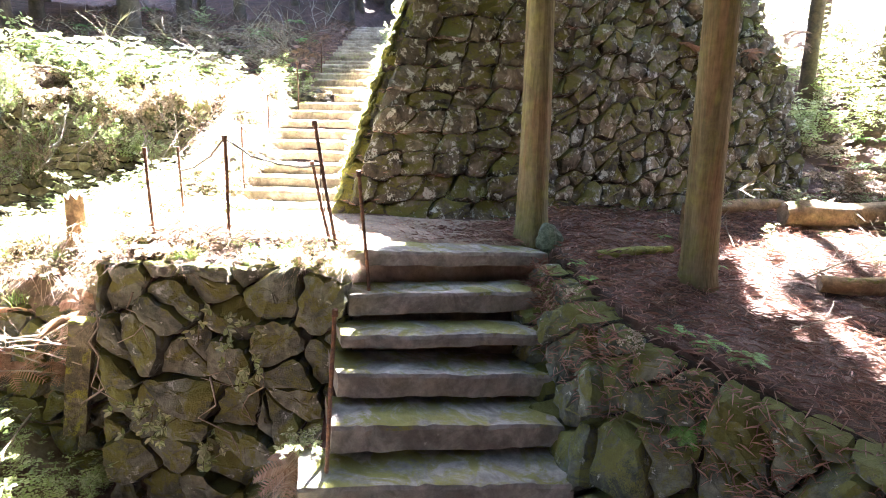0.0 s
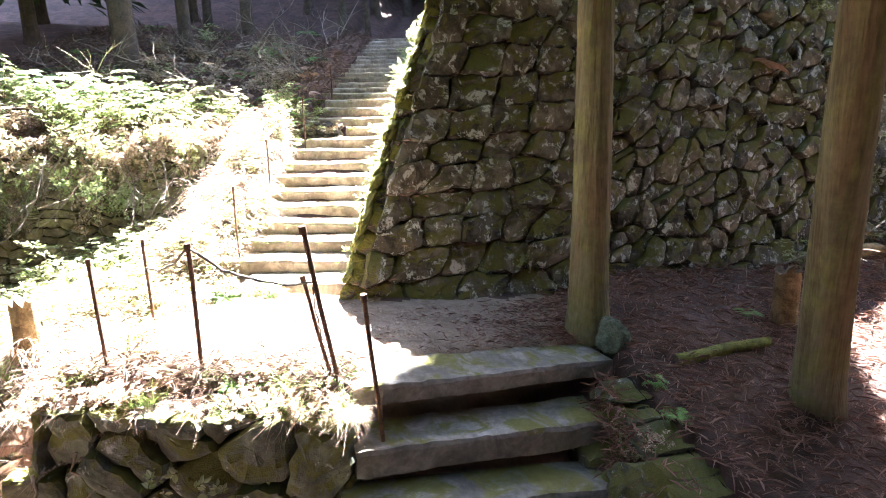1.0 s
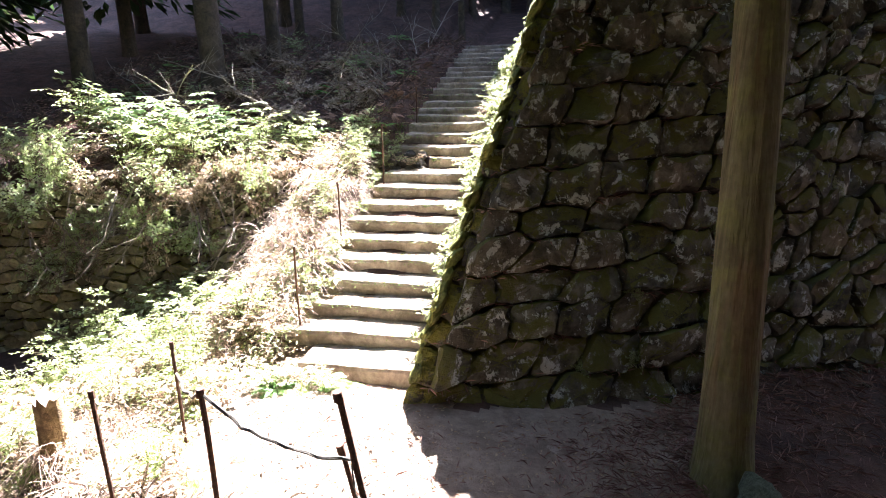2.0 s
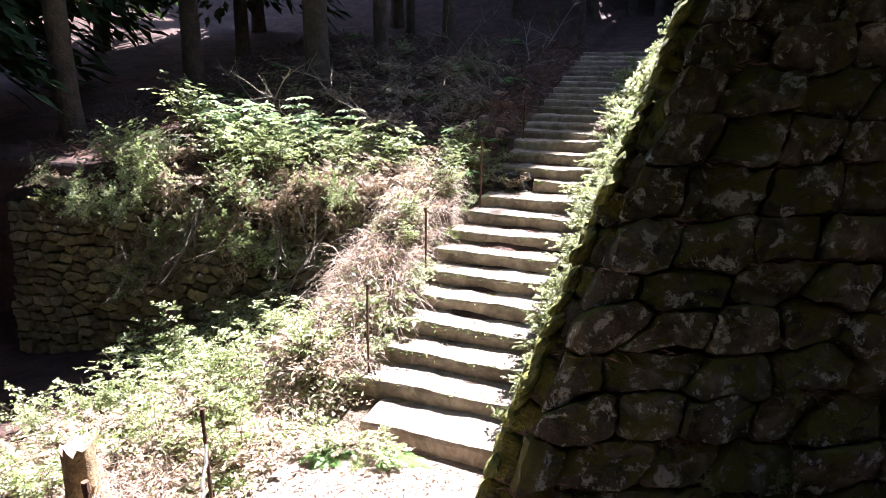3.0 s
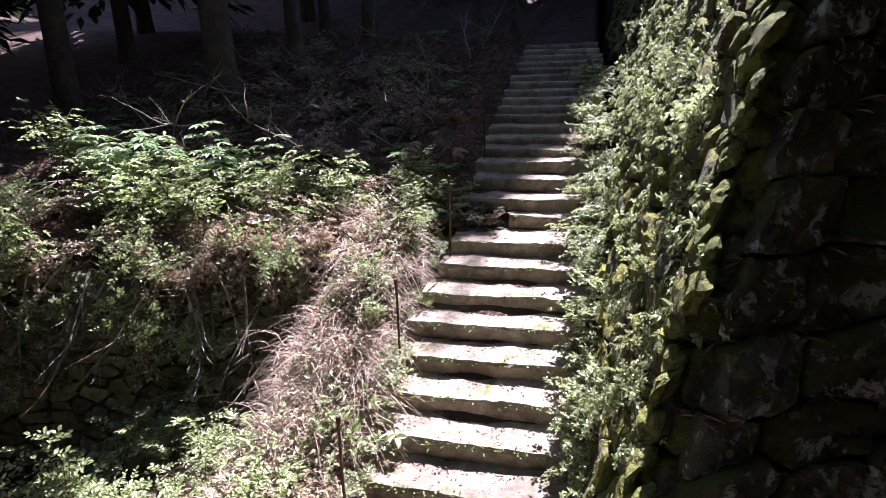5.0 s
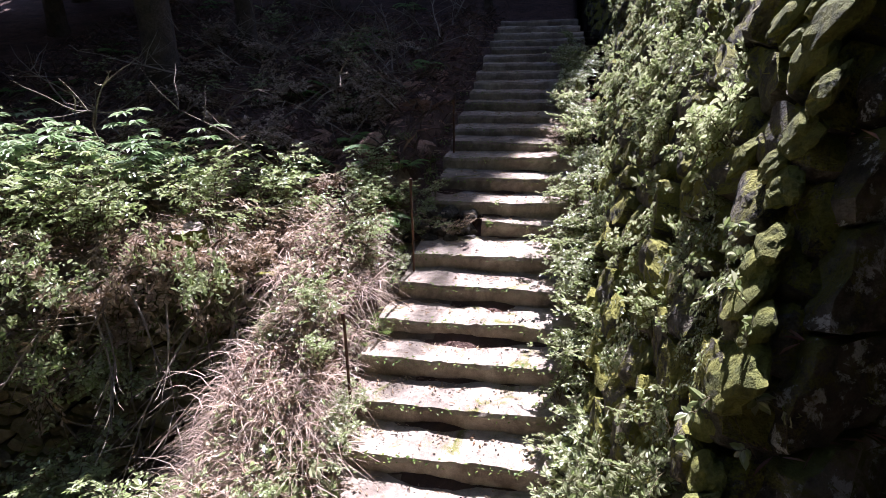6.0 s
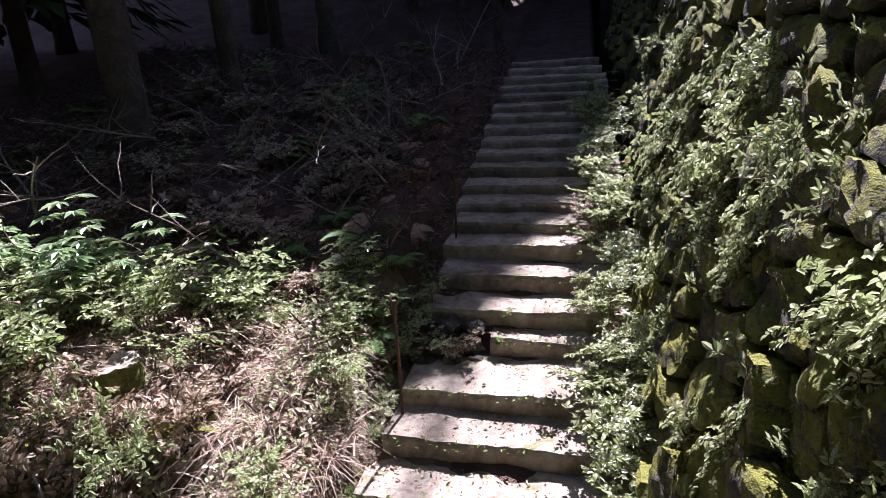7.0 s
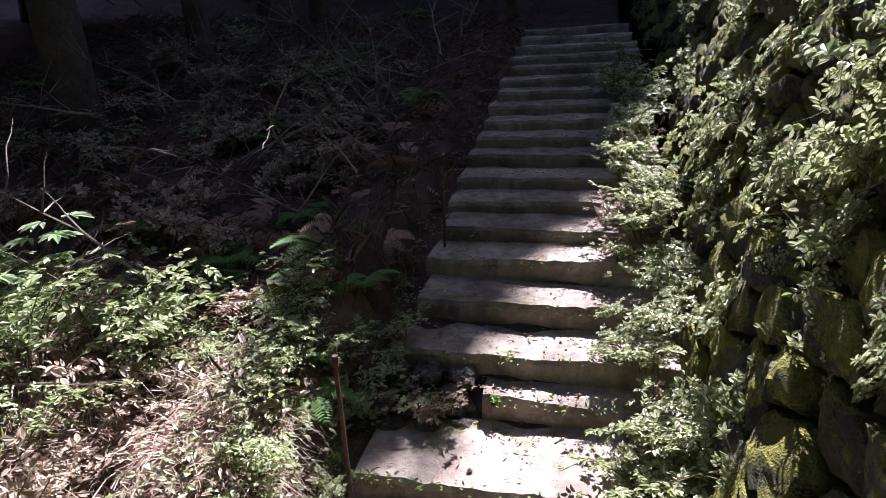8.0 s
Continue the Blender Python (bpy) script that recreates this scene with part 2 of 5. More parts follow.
def stone_mesh(poly, place, gap, bulge, rng, material, edge=0.97):
    """One stone of a wall from its outline; place(u, v, d) is the point d in front of the wall's face."""
    n = len(poly)
    cu, cv = sum(p[0] for p in poly) / n, sum(p[1] for p in poly) / n
    ring = []
    for i in range(n):
        (au, av), (bu, bv) = poly[i], poly[(i + 1) % n]
        length = math.hypot(bu - au, bv - av)
        worn = rng.uniform(0.93, 1.0)
        for t in ((0.07, 0.29, 0.5, 0.71, 0.93) if length > 0.2 else ((0.12, 0.5, 0.88) if length > 0.08 else (0.5,))):
            j = 0.10 * length if 0.2 < t < 0.8 else 0.03 * length
            j *= noise.noise(Vector((au * 9 + t * 4, av * 9, bu * 5)))
            ru, rv = au + (bu - au) * t - (bv - av) / max(length, 0.01) * j, av + (bv - av) * t + (bu - au) / max(length, 0.01) * j
            k = 1.0 if 0.2 < t < 0.8 else worn
            ring.append((cu + (ru - cu) * k, cv + (rv - cv) * k))
    size = math.sqrt(max(1e-4, abs(sum(poly[i][0] * poly[(i + 1) % n][1] - poly[(i + 1) % n][0] * poly[i][1] for i in range(n))) / 2))
    tilt_u, tilt_v = rng.uniform(-0.25, 0.25), rng.uniform(-0.25, 0.25)
    proud = rng.uniform(-0.5, 0.5) * bulge
    gap *= rng.uniform(0.4, 1.6)
    verts, faces = [], []
    k = len(ring)
    for shrink, d in ((0.92, -0.16), (1.0, -0.03), (edge, bulge * 0.55), (edge - 0.045, bulge * 0.9), (0.66, bulge), (0.34, bulge * 1.03)):
        for u, v in ring:
            r = math.hypot(u - cu, v - cv)
            f = shrink * max(0.3, 1 - gap / max(r, 0.02))
            uu, vv = cu + (u - cu) * f, cv + (v - cv) * f
            dd = d + (proud + tilt_u * (uu - cu) + tilt_v * (vv - cv) if d > 0 else 0)
            p = Vector(place(uu, vv, dd))
            p += wob(p, 4.0, 0.08 * size + 0.008) + wob(p, 13.0, 0.055 * size + 0.004) + wob(p, 31.0, 0.02 * size + 0.004)
            verts.append(p)
    p = Vector(place(cu, cv, bulge * 1.12 + proud))
    verts.append(p + wob(p, 4.0, 0.07 * size) + wob(p, 14.0, 0.035 * size))
    for j in range(5):
        for i in range(k):
            i2 = (i + 1) % k
            faces.append((j * k + i, j * k + i2, (j + 1) * k + i2, (j + 1) * k + i))
    for i in range(k):
        faces.append((5 * k + i, 5 * k + (i + 1) % k, 6 * k))
    at = Vector(place(cu, cv, 0))
    me = mesh_of("stone", local(verts, at), faces, material, True)
    me.set_sharp_from_angle(angle=0.42)
    return me, at


def stone_wall(wall, place, seeds, u0, u1, v0, v1, squash, gap, bulge, material, seed, keep=None, core=EARTH, core_n=(24, 10), most=300, edge=0.97, outlines=None, sunk=0.07):
    """A wall of single stones in front of a packed core; stones past the nearest few hundred are joined."""
    rng = random.Random(seed)
    rest = []
    count = 0
    for poly in outlines or cells(seeds, u0, u1, v0, v1, squash):
        cu, cv = sum(p[0] for p in poly) / len(poly), sum(p[1] for p in poly) / len(poly)
        if keep and not keep(cu, cv):
            continue
        me, at = stone_mesh(poly, place, gap, bulge, rng, material, edge)
        if count < most:
            part("stone", me, wall, at=at)
            count += 1
        else:
            rest.append(([v.co + at for v in me.vertices], [tuple(p.vertices) for p in me.polygons]))
            bpy.data.meshes.remove(me)
    if rest:
        v, f = join(rest)
        me = mesh_of("stone_courses", local(v, world_place(wall)), f, material, True)
        me.set_sharp_from_angle(angle=0.42)
        tagged(part("stone_courses", me, wall, at=world_place(wall)), kind="stuff")
    nu, nv = core_n
    verts, faces = [], []
    for j in range(nv + 1):
        for i in range(nu + 1):
            u, v = u0 + (u1 - u0) * i / nu, v0 + (v1 - v0) * j / nv
            p = Vector(place(u, v, -sunk))
            verts.append(p + wob(p, 3.0, 0.03))
    for j in range(nv):
        for i in range(nu):
            u, v = u0 + (u1 - u0) * (i + 0.5) / nu, v0 + (v1 - v0) * (j + 0.5) / nv
            if keep and not keep(u, v):
                continue
            a = j * (nu + 1) + i
            faces.append((a, a + 1, a + nu + 2, a + nu + 1))
    part("packing", mesh_of("packing", local(verts, world_place(wall)), faces, core), wall, at=world_place(wall))


def seeds_in_rows(u0, u1, v0, v1, w, h, jitter, rng, grow=None):
    """Staggered seeds, w by h apart; grow(u) scales the stones along the wall."""
    out = []
    v, row = v0 + h / 2, 0
    while v < v1 + h:
        u = u0 + (0.5 if row % 2 else 0.05) * w
        while u < u1 + w * 0.3:
            k = grow(u, v) if grow else 1.0
            out.append((u + rng.uniform(-jitter, jitter) * w * k, v + rng.uniform(-jitter, jitter) * h * k))
            u += w * k * rng.uniform(0.75, 1.25)
        v += h * rng.uniform(0.85, 1.15)
        row += 1
    return out


# ---------------------------------------------------------------- levels of the place
RISE, RUN = 0.158, 0.387


def lip(n):
    """The front edge of a step of the long stairs: distance and height."""
    if n == 11:
        return 12.66, 2.665
    if n <= 14:
        return 9.0 + RUN * (n - 2), 1.24 + RISE * (n - 2)
    return 13.644 + 0.375 * (n - 14), 3.136 + 0.112 * (n - 14)


LIPS = [lip(n) for n in range(1, 29)]


def stair_level(y):
    return np.interp(y, [-50, 8.3] + [p[0] for p in LIPS] + [21.5, 60], [1.02, 1.02] + [p[1] for p in LIPS] + [4.9, 14.0])


def sstep(a, b, x):
    t = np.clip((x - a) / (b - a), 0, 1)
    return t * t * (3 - 2 * t)


def edge_y(x):
    """Where the upper ground breaks off towards the front."""
    return np.interp(x, [-30, -7, -3.5, -3.3, -1.0, -0.92, 1.17, 1.25, 1.42, 1.8, 2.5, 3.1, 4.5, 8, 30],
                     [6.5, 6.5, 6.1, 5.86, 5.80, 6.3, 7.35, 6.7, 5.78, 4.75, 4.2, 3.6, 2.9, 1.8, 1.8])


def left_wall_y(x):
    return 11.45 + 0.16 * (x + 4.1)


def ground_level(x, y):
    x, y = np.asarray(x, float), np.asarray(y, float)
    landing = 1.02 - 0.1 * np.clip(x, -1, 1.3)
    right = 0.9 - 0.15 * (x - 1.2) + 0.1 * (y - 6.5) + 0.14 * np.clip(x - 3.6, 0, 30) + 0.10 * np.clip(y - 11, 0, 60)
    up = landing + (right - landing) * sstep(0.9, 1.6, x)
    # the bank to the left of the landing falls away
    left = 1.0 - 0.42 * np.clip(-4.4 - x, 0, 2) - 0.12 * np.clip(-6.4 - x, 0, 8) - 0.55 * sstep(7.2, 6.1, y) * sstep(-3.2, -3.8, x)
    up = np.where(x < -3.0, up + (left - up) * sstep(-3.0, -3.6, x), up)
    # the stairs and the bank beside them
    stairs = stair_level(y) - 0.16
    bank = stair_level(y) + 0.02 + 0.25 * sstep(9.5, 11.3, y)
    s = sstep(-1.0, -1.5, x) * sstep(8.0, 8.6, y) * sstep(-3.7, -3.2, x)
    up = up + (stairs - up) * s
    sb = sstep(-3.0, -3.3, x) * sstep(8.0, 9.0, y) * sstep(-4.3, -3.75, x)
    up = up + (bank - up) * sb
    # terrace and hill above the rubble wall
    ly = left_wall_y(x)
    terrace = 2.5 + 0.12 * np.clip(y - ly, 0, 2) + 0.27 * np.clip(y - ly - 1.5, 0, 9) + 0.42 * np.clip(y - 22, 0, 40) + 0.05 * np.clip(-6 - x, 0, 30)
    tm = sstep(0.05, 0.3, y - ly) * sstep(-3.3, -4.2, x)
    up = up + (terrace - up) * tm
    hill = stair_level(y) + 0.05
    hm = sstep(13.0, 15.0, y) * sstep(-3.0, -3.2, x) * (1 - sstep(-3.3, -4.2, x))
    up = up + (hill - up) * hm
    # the high ground behind the great wall
    top = 5.35 + 0.22 * np.clip(y - 11, 0, 50)
    top = np.maximum(top, stair_level(y) + 0.4)
    top = top - (top - up) * sstep(4.9, 6.6, x - 0.35 * np.clip(y - 12, 0, 40))
    fm = sstep(0.0, 0.3, y - (8.05 + 0.45 * x + 0.38 * 5.35 + 0.1)) * sstep(0.0, 0.25, x + 0.06 * np.clip(y - 10, 0, 20))
    up = up + (top - up) * fm
    up = up + 0.55 * np.clip(x - 9, 0, 60) + 0.45 * np.clip(-17 - x, 0, 60)
    low = -1.5 + 0 * x
    low = low + 0.3 * np.clip(-8 - y, 0, 60)
    d = edge_y(x) - y
    flight = np.maximum(-1.5, 0.62 - 1.02 * d)
    low = low + (flight - low) * sstep(-1.25, -0.95, x) * sstep(1.5, 1.2, x)
    low = low + 0.55 * sstep(-3.4, -4.5, x)
    m = sstep(-0.02, 0.16, -d)
    return low + (up - low) * m


def surface_at(x, y):
    return float(ground_level(x, y))


# ---------------------------------------------------------------- ground
NEEDLE_GROUND = surface("needle_litter_ground", (0.115, 0.066, 0.047), (0.06, 0.036, 0.027), 2.2, 90, lichen=(0.22, 0.13, 0.085), lichen_at=0.64,
                        moss=(0.06, 0.08, 0.02), moss_at=0.95, up=0.2, rnd=0.0, bump=1.0, depth=0.05)
PATH_EARTH = surface("trodden_sandy_earth", (0.34, 0.265, 0.195), (0.22, 0.165, 0.12), 2.4, 160, lichen=(0.42, 0.35, 0.27), lichen_at=0.6,
                     moss=(0.12, 0.13, 0.04), moss_at=0.86, up=0.2, rnd=0.0, bump=1.0, depth=0.03)

# earth tone lowered to hold the shade between plants on the bank
STRAW_EARTH = surface("earth_under_dry_grass", (0.20, 0.15, 0.10), (0.11, 0.08, 0.052), 3.0, 110, lichen=(0.30, 0.24, 0.17), lichen_at=0.58,
                      moss=(0.12, 0.14, 0.04), moss_at=0.88, up=0.2, rnd=0.0, bump=1.0, depth=0.04)


def axis(fine0, fine1, step, far0, far1):
    mid = list(np.arange(fine0, fine1, step))
    lo, hi, d = [], [], step
    p = fine0
    while p > far0:
        d *= 1.18
        p -= d
        lo.append(p)
    p, d = mid[-1], step
    while p < far1:
        d *= 1.18
        p += d
        hi.append(p)
    return np.array(lo[::-1] + mid + hi)


def build_ground():
    xs, ys = axis(-6.5, 6.5, 0.075, -120, 120), axis(2.5, 17.0, 0.085, -60, 160)
    gx, gy = np.meshgrid(xs, ys)
    gz = ground_level(gx, gy)
    verts = []
    for x, y, z in zip(gx.ravel(), gy.ravel(), gz.ravel()):
        p = Vector((x, y, 0))
        rough = 0.012 if (-3.2 < x < 1.0 and 5.5 < y < 8.8) else 0.05
        verts.append((x, y, z + noise.noise(p * 1.1) * rough * 1.5 + noise.noise(p * 4.0) * rough * 0.6))
    w = len(xs)
    faces = [(j * w + i, j * w + i + 1, (j + 1) * w + i + 1, (j + 1) * w + i) for j in range(len(ys) - 1) for i in range(w - 1)]
    me = mesh_of("ground", verts, faces, NEEDLE_GROUND, True)
    me.materials.append(PATH_EARTH)
    me.materials.append(STRAW_EARTH)
    idx = np.zeros(len(faces), np.int32)
    cx = (gx[:-1, :-1] + 0.04).ravel()
    cy = (gy[:-1, :-1] + 0.04).ravel()
    wavy = np.array([noise.noise(Vector((a, b, 3.0)) * 1.7) * 0.35 for a, b in zip(cx, cy)])
    idx[(cx > -3.05 + wavy) & (cx < 0.75 + wavy + 0.35 * np.sin(cy)) & (cy > 5.8) & (cy < 8.75 + 0.0 * cx) & (cy < 7.95 + wavy + 0.45 * np.clip(cx + 1.0, 0, 9) + 9 * (cx < -1.0))] = 1
    idx[(cx < -0.95) & (cy < 6.3 + wavy * 0.6)] = 0
    idx[(idx == 0) & (cx > -6.8 + wavy) & ((cx < -2.6 + wavy) | ((cx < -0.95) & (cy < 6.6))) & (cy > 5.6) & (cy < 13.0 + wavy * 2)] = 2
    me.polygons.foreach_set("material_index", idx)
    ob = new("ground", me)
    return tagged(ob, "sloping forest floor with red-brown cedar needles and a sandy landing", "ground", kind="structure")


build_ground()

# ---------------------------------------------------------------- great retaining wall
def great_front(u, v, d):
    """u runs to the right from the corner, v is the height."""
    x = -1.26 + 0.285 * (v - 1.28) + u
    y = 8.05 + 0.45 * x + 0.38 * v
    n = Vector((0.45, -1.0, 0.38)).normalized()
    return Vector((x, y, v)) + n * d


def great_side(u, v, d):
    """u runs up along the stairs from the corner, v is the height."""
    x0 = -1.26 + 0.285 * (v - 1.28)
    y0 = 8.05 + 0.45 * x0 + 0.38 * v
    n = Vector((-1.0, -0.08, 0.30)).normalized()
    return Vector((x0 - 0.06 * u, y0 + u, v)) + n * d


rng = random.Random(4)
great = empty("retaining_wall_1", (-1.3, 7.9, 1.0), "tall battered dry-stone retaining wall, mossy with pale lichen", "stone wall", kind="structure")
front_top = lambda u: np.interp(u, [0, 4.8, 6.0, 7.0, 7.6], [5.4, 5.3, 4.3, 2.9, 1.6])
block_seeds = seeds_in_rows(0.0, 2.6, 0.55, 5.4, 0.5, 0.32, 0.15, rng)
blocks = cells(block_seeds, 0.0, 2.52, 0.5, 5.4, 1.75)
stone_wall(great, great_front, None, 0.0, 2.55, 0.5, 5.4, 1.0, 0.006, 0.10, WALL_STONE, 11, edge=0.99, outlines=blocks, core=JOINT, sunk=0.03)
rubble_seeds = seeds_in_rows(2.5, 7.6, 0.55, 5.3, 0.30, 0.27, 0.5, rng)
rubble_cells = [[(max(a, 2.5), b) for a, b in poly] for poly in cells(rubble_seeds, 2.5, 7.7, 0.5, 5.4, 1.0)]
stone_wall(great, great_front, None, 2.5, 7.7, 0.5, 5.4, 1.0, 0.008, 0.13, WALL_STONE, 18, core=JOINT, sunk=0.03, keep=lambda u, v: v < front_top(u), edge=0.98, outlines=rubble_cells, most=290)
side_seeds = seeds_in_rows(0.0, 14.5, 0.8, 7.4, 0.37, 0.23, 0.30, rng)
side_keep = lambda u, v: stair_level(8.0 + 0.35 * v + u) - 0.35 < v < 5.4 + 0.22 * max(0.0, u - 2.0)
great_2 = empty("retaining_wall_2", (-1.2, 10.0, 1.2), "stair-side face of the stone wall with sunlit moss on its ledges", "stone wall", kind="structure")
stone_wall(great_2, great_side, side_seeds, 0.0, 14.6, 0.8, 7.5, 1.45, 0.010, 0.12, SIDE_STONE, 12, keep=side_keep, edge=0.98, core=JOINT, core_n=(44, 22))

# ---------------------------------------------------------------- wall below the landing
def under_landing(u, v, d):
    n = Vector((-0.08, -1.0, 0.12)).normalized()
    return Vector((-3.3 + u, 5.90 - 0.06 * (1.0 - v) - 0.10 * u / 2.4, v)) + n * d


low_wall = empty("retaining_wall_3", (-2.1, 5.8, -1.5), "dark boulder wall holding up the landing beside the lower steps", "stone wall", kind="structure")
stone_wall(low_wall, under_landing, seeds_in_rows(0.0, 2.42, -1.6, 0.97, 0.44, 0.34, 0.55, rng), 0.0, 2.42, -1.7, 0.99, 1.1, 0.006, 0.15, MOSSY_STONE, 13, edge=0.975)


def left_return(u, v, d):
    n = Vector((-0.15, -1.0, 0.2)).normalized()
    return Vector((-7.2 + u, 6.42 - 0.04 * u - 0.12 * (0.3 - v), v)) + n * d


far_low = empty("retaining_wall_4", (-5.2, 6.3, -1.0), "low rubble wall half buried in dry grass", "stone wall", kind="structure")
stone_wall(far_low, left_return, seeds_in_rows(0.0, 3.7, -1.4, 0.35, 0.36, 0.26, 0.32, rng), 0.0, 3.75, -1.5, 0.35, 1.15, 0.02, 0.09, MOSSY_STONE, 14)

# ---------------------------------------------------------------- low boulder wall beside the lower steps
BEND = [(1.20, 6.75), (1.40, 5.85), (1.78, 4.85), (2.5, 4.28), (3.1, 3.7), (4.5, 3.0), (6.5, 2.2)]


def along(points, u):
    for (ax, ay), (bx, by) in zip(points, points[1:]):
        length = math.hypot(bx - ax, by - ay)
        if u <= length or (bx, by) == points[-1]:
            t = u / length
            nx, ny = (by - ay) / length, -(bx - ax) / length
            return ax + (bx - ax) * t, ay + (by - ay) * t, nx, ny
        u -= length


def flank(u, v, d):
    x, y, nx, ny = along(BEND, max(u, 0.0))
    if nx > 0:
        nx, ny = -nx, -ny
    top = surface_at(x - nx * 0.35, y - ny * 0.35)
    out = 0.30 * (0.6 - v)
    return Vector((x + nx * (d + out), y + ny * (d + out), top - 0.55 + v))


flank_wall = empty("retaining_wall_5", (1.8, 4.8, -0.8), "low wall of rounded mossy boulders beside the lower steps", "stone wall", kind="structure")
stone_wall(flank_wall, flank, seeds_in_rows(0.0, 7.0, -1.3, 0.5, 0.42, 0.40, 0.55, rng), 0.0, 7.2, -1.4, 0.52, 0.8, 0.008, 0.19, MOSSY_STONE, 15, edge=0.94)

# ---------------------------------------------------------------- rubble wall behind the landing's left
def rubble(u, v, d):
    x = -4.05 - u
    n = Vector((0.12, -1.0, 0.15)).normalized()
    return Vector((x, left_wall_y(x) - 0.1 * (2.5 - v), v)) + n * d


rubble_wall = empty("retaining_wall_6", (-5.0, 11.0, 1.0), "dry rubble wall of flat yellowish stones under a bush", "stone wall", kind="structure")
stone_wall(rubble_wall, rubble, seeds_in_rows(0.0, 6.0, -0.2, 2.45, 0.30, 0.15, 0.3, rng), 0.0, 6.0, -0.3, 2.5, 1.6, 0.012, 0.06, DRY_STONE, 16,
           keep=lambda u, v: v < 2.40 - 0.03 * u + 0.22 * noise.noise(Vector((u * 1.6, 3.0, 1.0))), core_n=(40, 18))


def rubble_end(u, v, d):
    n = Vector((1.0, -0.15, 0.15)).normalized()
    return Vector((-4.03, 11.4 + u, v)) + n * d


stone_wall(rubble_wall, rubble_end, seeds_in_rows(0.0, 1.3, 1.2, 2.45, 0.34, 0.17, 0.25, rng), 0.0, 1.3, 1.2, 2.5, 1.6, 0.012, 0.05, DRY_STONE, 17, core_n=(6, 5),
           keep=lambda u, v: v > stair_level(11.4 + u) - 0.1)

# ---------------------------------------------------------------- long stairs
stairs = empty("stairs_1", (-2.3, 8.6, 1.0), "long straight flight of worn sandy concrete steps littered with leaves", "stairs", kind="structure")
rng = random.Random(8)
for n in range(1, 29):
    y, z = lip(n)
    y2 = max(lip(n + 1)[0], y + 0.3)
    left = -3.12 + 0.02 * (n - 2) + rng.uniform(-0.06, 0.06)
    if n > 10:
        left = -2.92 + 0.006 * (n - 10) + rng.uniform(-0.05, 0.05)
    right = -1.02 + rng.uniform(-0.04, 0.04) - 0.012 * n
    if n == 1:
        left, y, z = -2.75, 8.52, 1.09
    if n == 11:
        left = -2.32
    sk = rng.uniform(-0.03, 0.03)
    ti = rng.uniform(-0.012, 0.012)
    v, f = slab([(left, y - sk, z - ti), (right, y + sk, z + ti), (right, y2 + 0.1, z + 0.012 + ti), (left, y2 + 0.1, z + 0.012 - ti)], 0.24, (30, 5), 0.02, 0.03)
    at = Vector(((left + right) / 2, y, z))
    part("step", mesh_of("step", local(v, at), f, STEP_STONE), stairs, at=at)

# ---------------------------------------------------------------- lower steps
lower = empty("stairs_2", (0.1, 5.2, -1.0), "short skewed flight of grey concrete slabs with moss on the treads", "stairs", kind="structure")
TREADS = [
    ((-0.93, 5.90, 1.12), (1.17, 6.97, 0.88), 0.15, 0.75),
    ((-0.86, 5.66, 0.76), (1.06, 6.45, 0.60), 0.21, 0.42),
    ((-0.88, 5.32, 0.49), (1.02, 5.98, 0.29), 0.12, 0.40),
    ((-0.87, 5.04, 0.25), (1.09, 5.72, -0.03), 0.22, 0.55),
    ((-0.84, 4.64, -0.02), (1.13, 5.26, -0.30), 0.22, 0.55),
    ((-1.02, 4.24, -0.30), (1.14, 4.76, -0.55), 0.24, 0.55),
    ((-1.05, 3.85, -0.56), (1.16, 4.32, -0.80), 0.24, 0.55),
    ((-1.05, 3.45, -0.82), (1.18, 3.90, -1.05), 0.24, 0.55),
]
for (lx, ly, lz), (rx, ry, rz), thick, deep in TREADS:
    a, b = Vector((lx, ly, lz)), Vector((rx, ry, rz))
    back = Vector((-(b - a).y, (b - a).x, 0)).normalized() * deep
    v, f = slab([a, b, b + back, a + back], thick, (30, 5), 0.022, 0.03)
    at = (a + b) / 2
    part("step", mesh_of("step", local(v, at), f, CONCRETE), lower, at=at)

# ---------------------------------------------------------------- cedar trunks
def trunk_mesh(base, top, r0, r1, flare, sides, rings, seed, material, ridges=0.0, bend=0.05):
    verts, faces = [], []
    base, top = Vector(base), Vector(top)
    for j in range(rings + 1):
        t = (j / rings) ** 1.5
        h = t * (top - base).length
        c = base.lerp(top, t) + Vector((noise.noise(Vector((seed, t * 3, 0))), noise.noise(Vector((seed, 5, t * 3))), 0)) * bend
        r = r0 + (r1 - r0) * t + flare * math.exp(-h / 0.22)
        for k in range(sides):
            a = 2 * math.pi * k / sides
            rr = r * (1 + ridges * noise.noise(Vector((math.cos(a) * 3.0, math.sin(a) * 3.0, seed + h * 0.35))) + 0.4 * ridges * noise.noise(Vector((math.cos(a) * 11, math.sin(a) * 11, seed + h * 0.6))))
            if h < 0.6:
                rr *= 1 + 0.22 * (1 - h / 0.6) * noise.noise(Vector((math.cos(a) * 1.6, math.sin(a) * 1.6, seed)))
            verts.append(c + Vector((math.cos(a), math.sin(a), 0)) * rr)
    for j in range(rings):
        for k in range(sides):
            k2 = (k + 1) % sides
            faces.append((j * sides + k, j * sides + k2, (j + 1) * sides + k2, (j + 1) * sides + k))
    faces.append(tuple(range(rings * sides, (rings + 1) * sides)))
    return mesh_of("trunk", local(verts, base), faces, material, True)


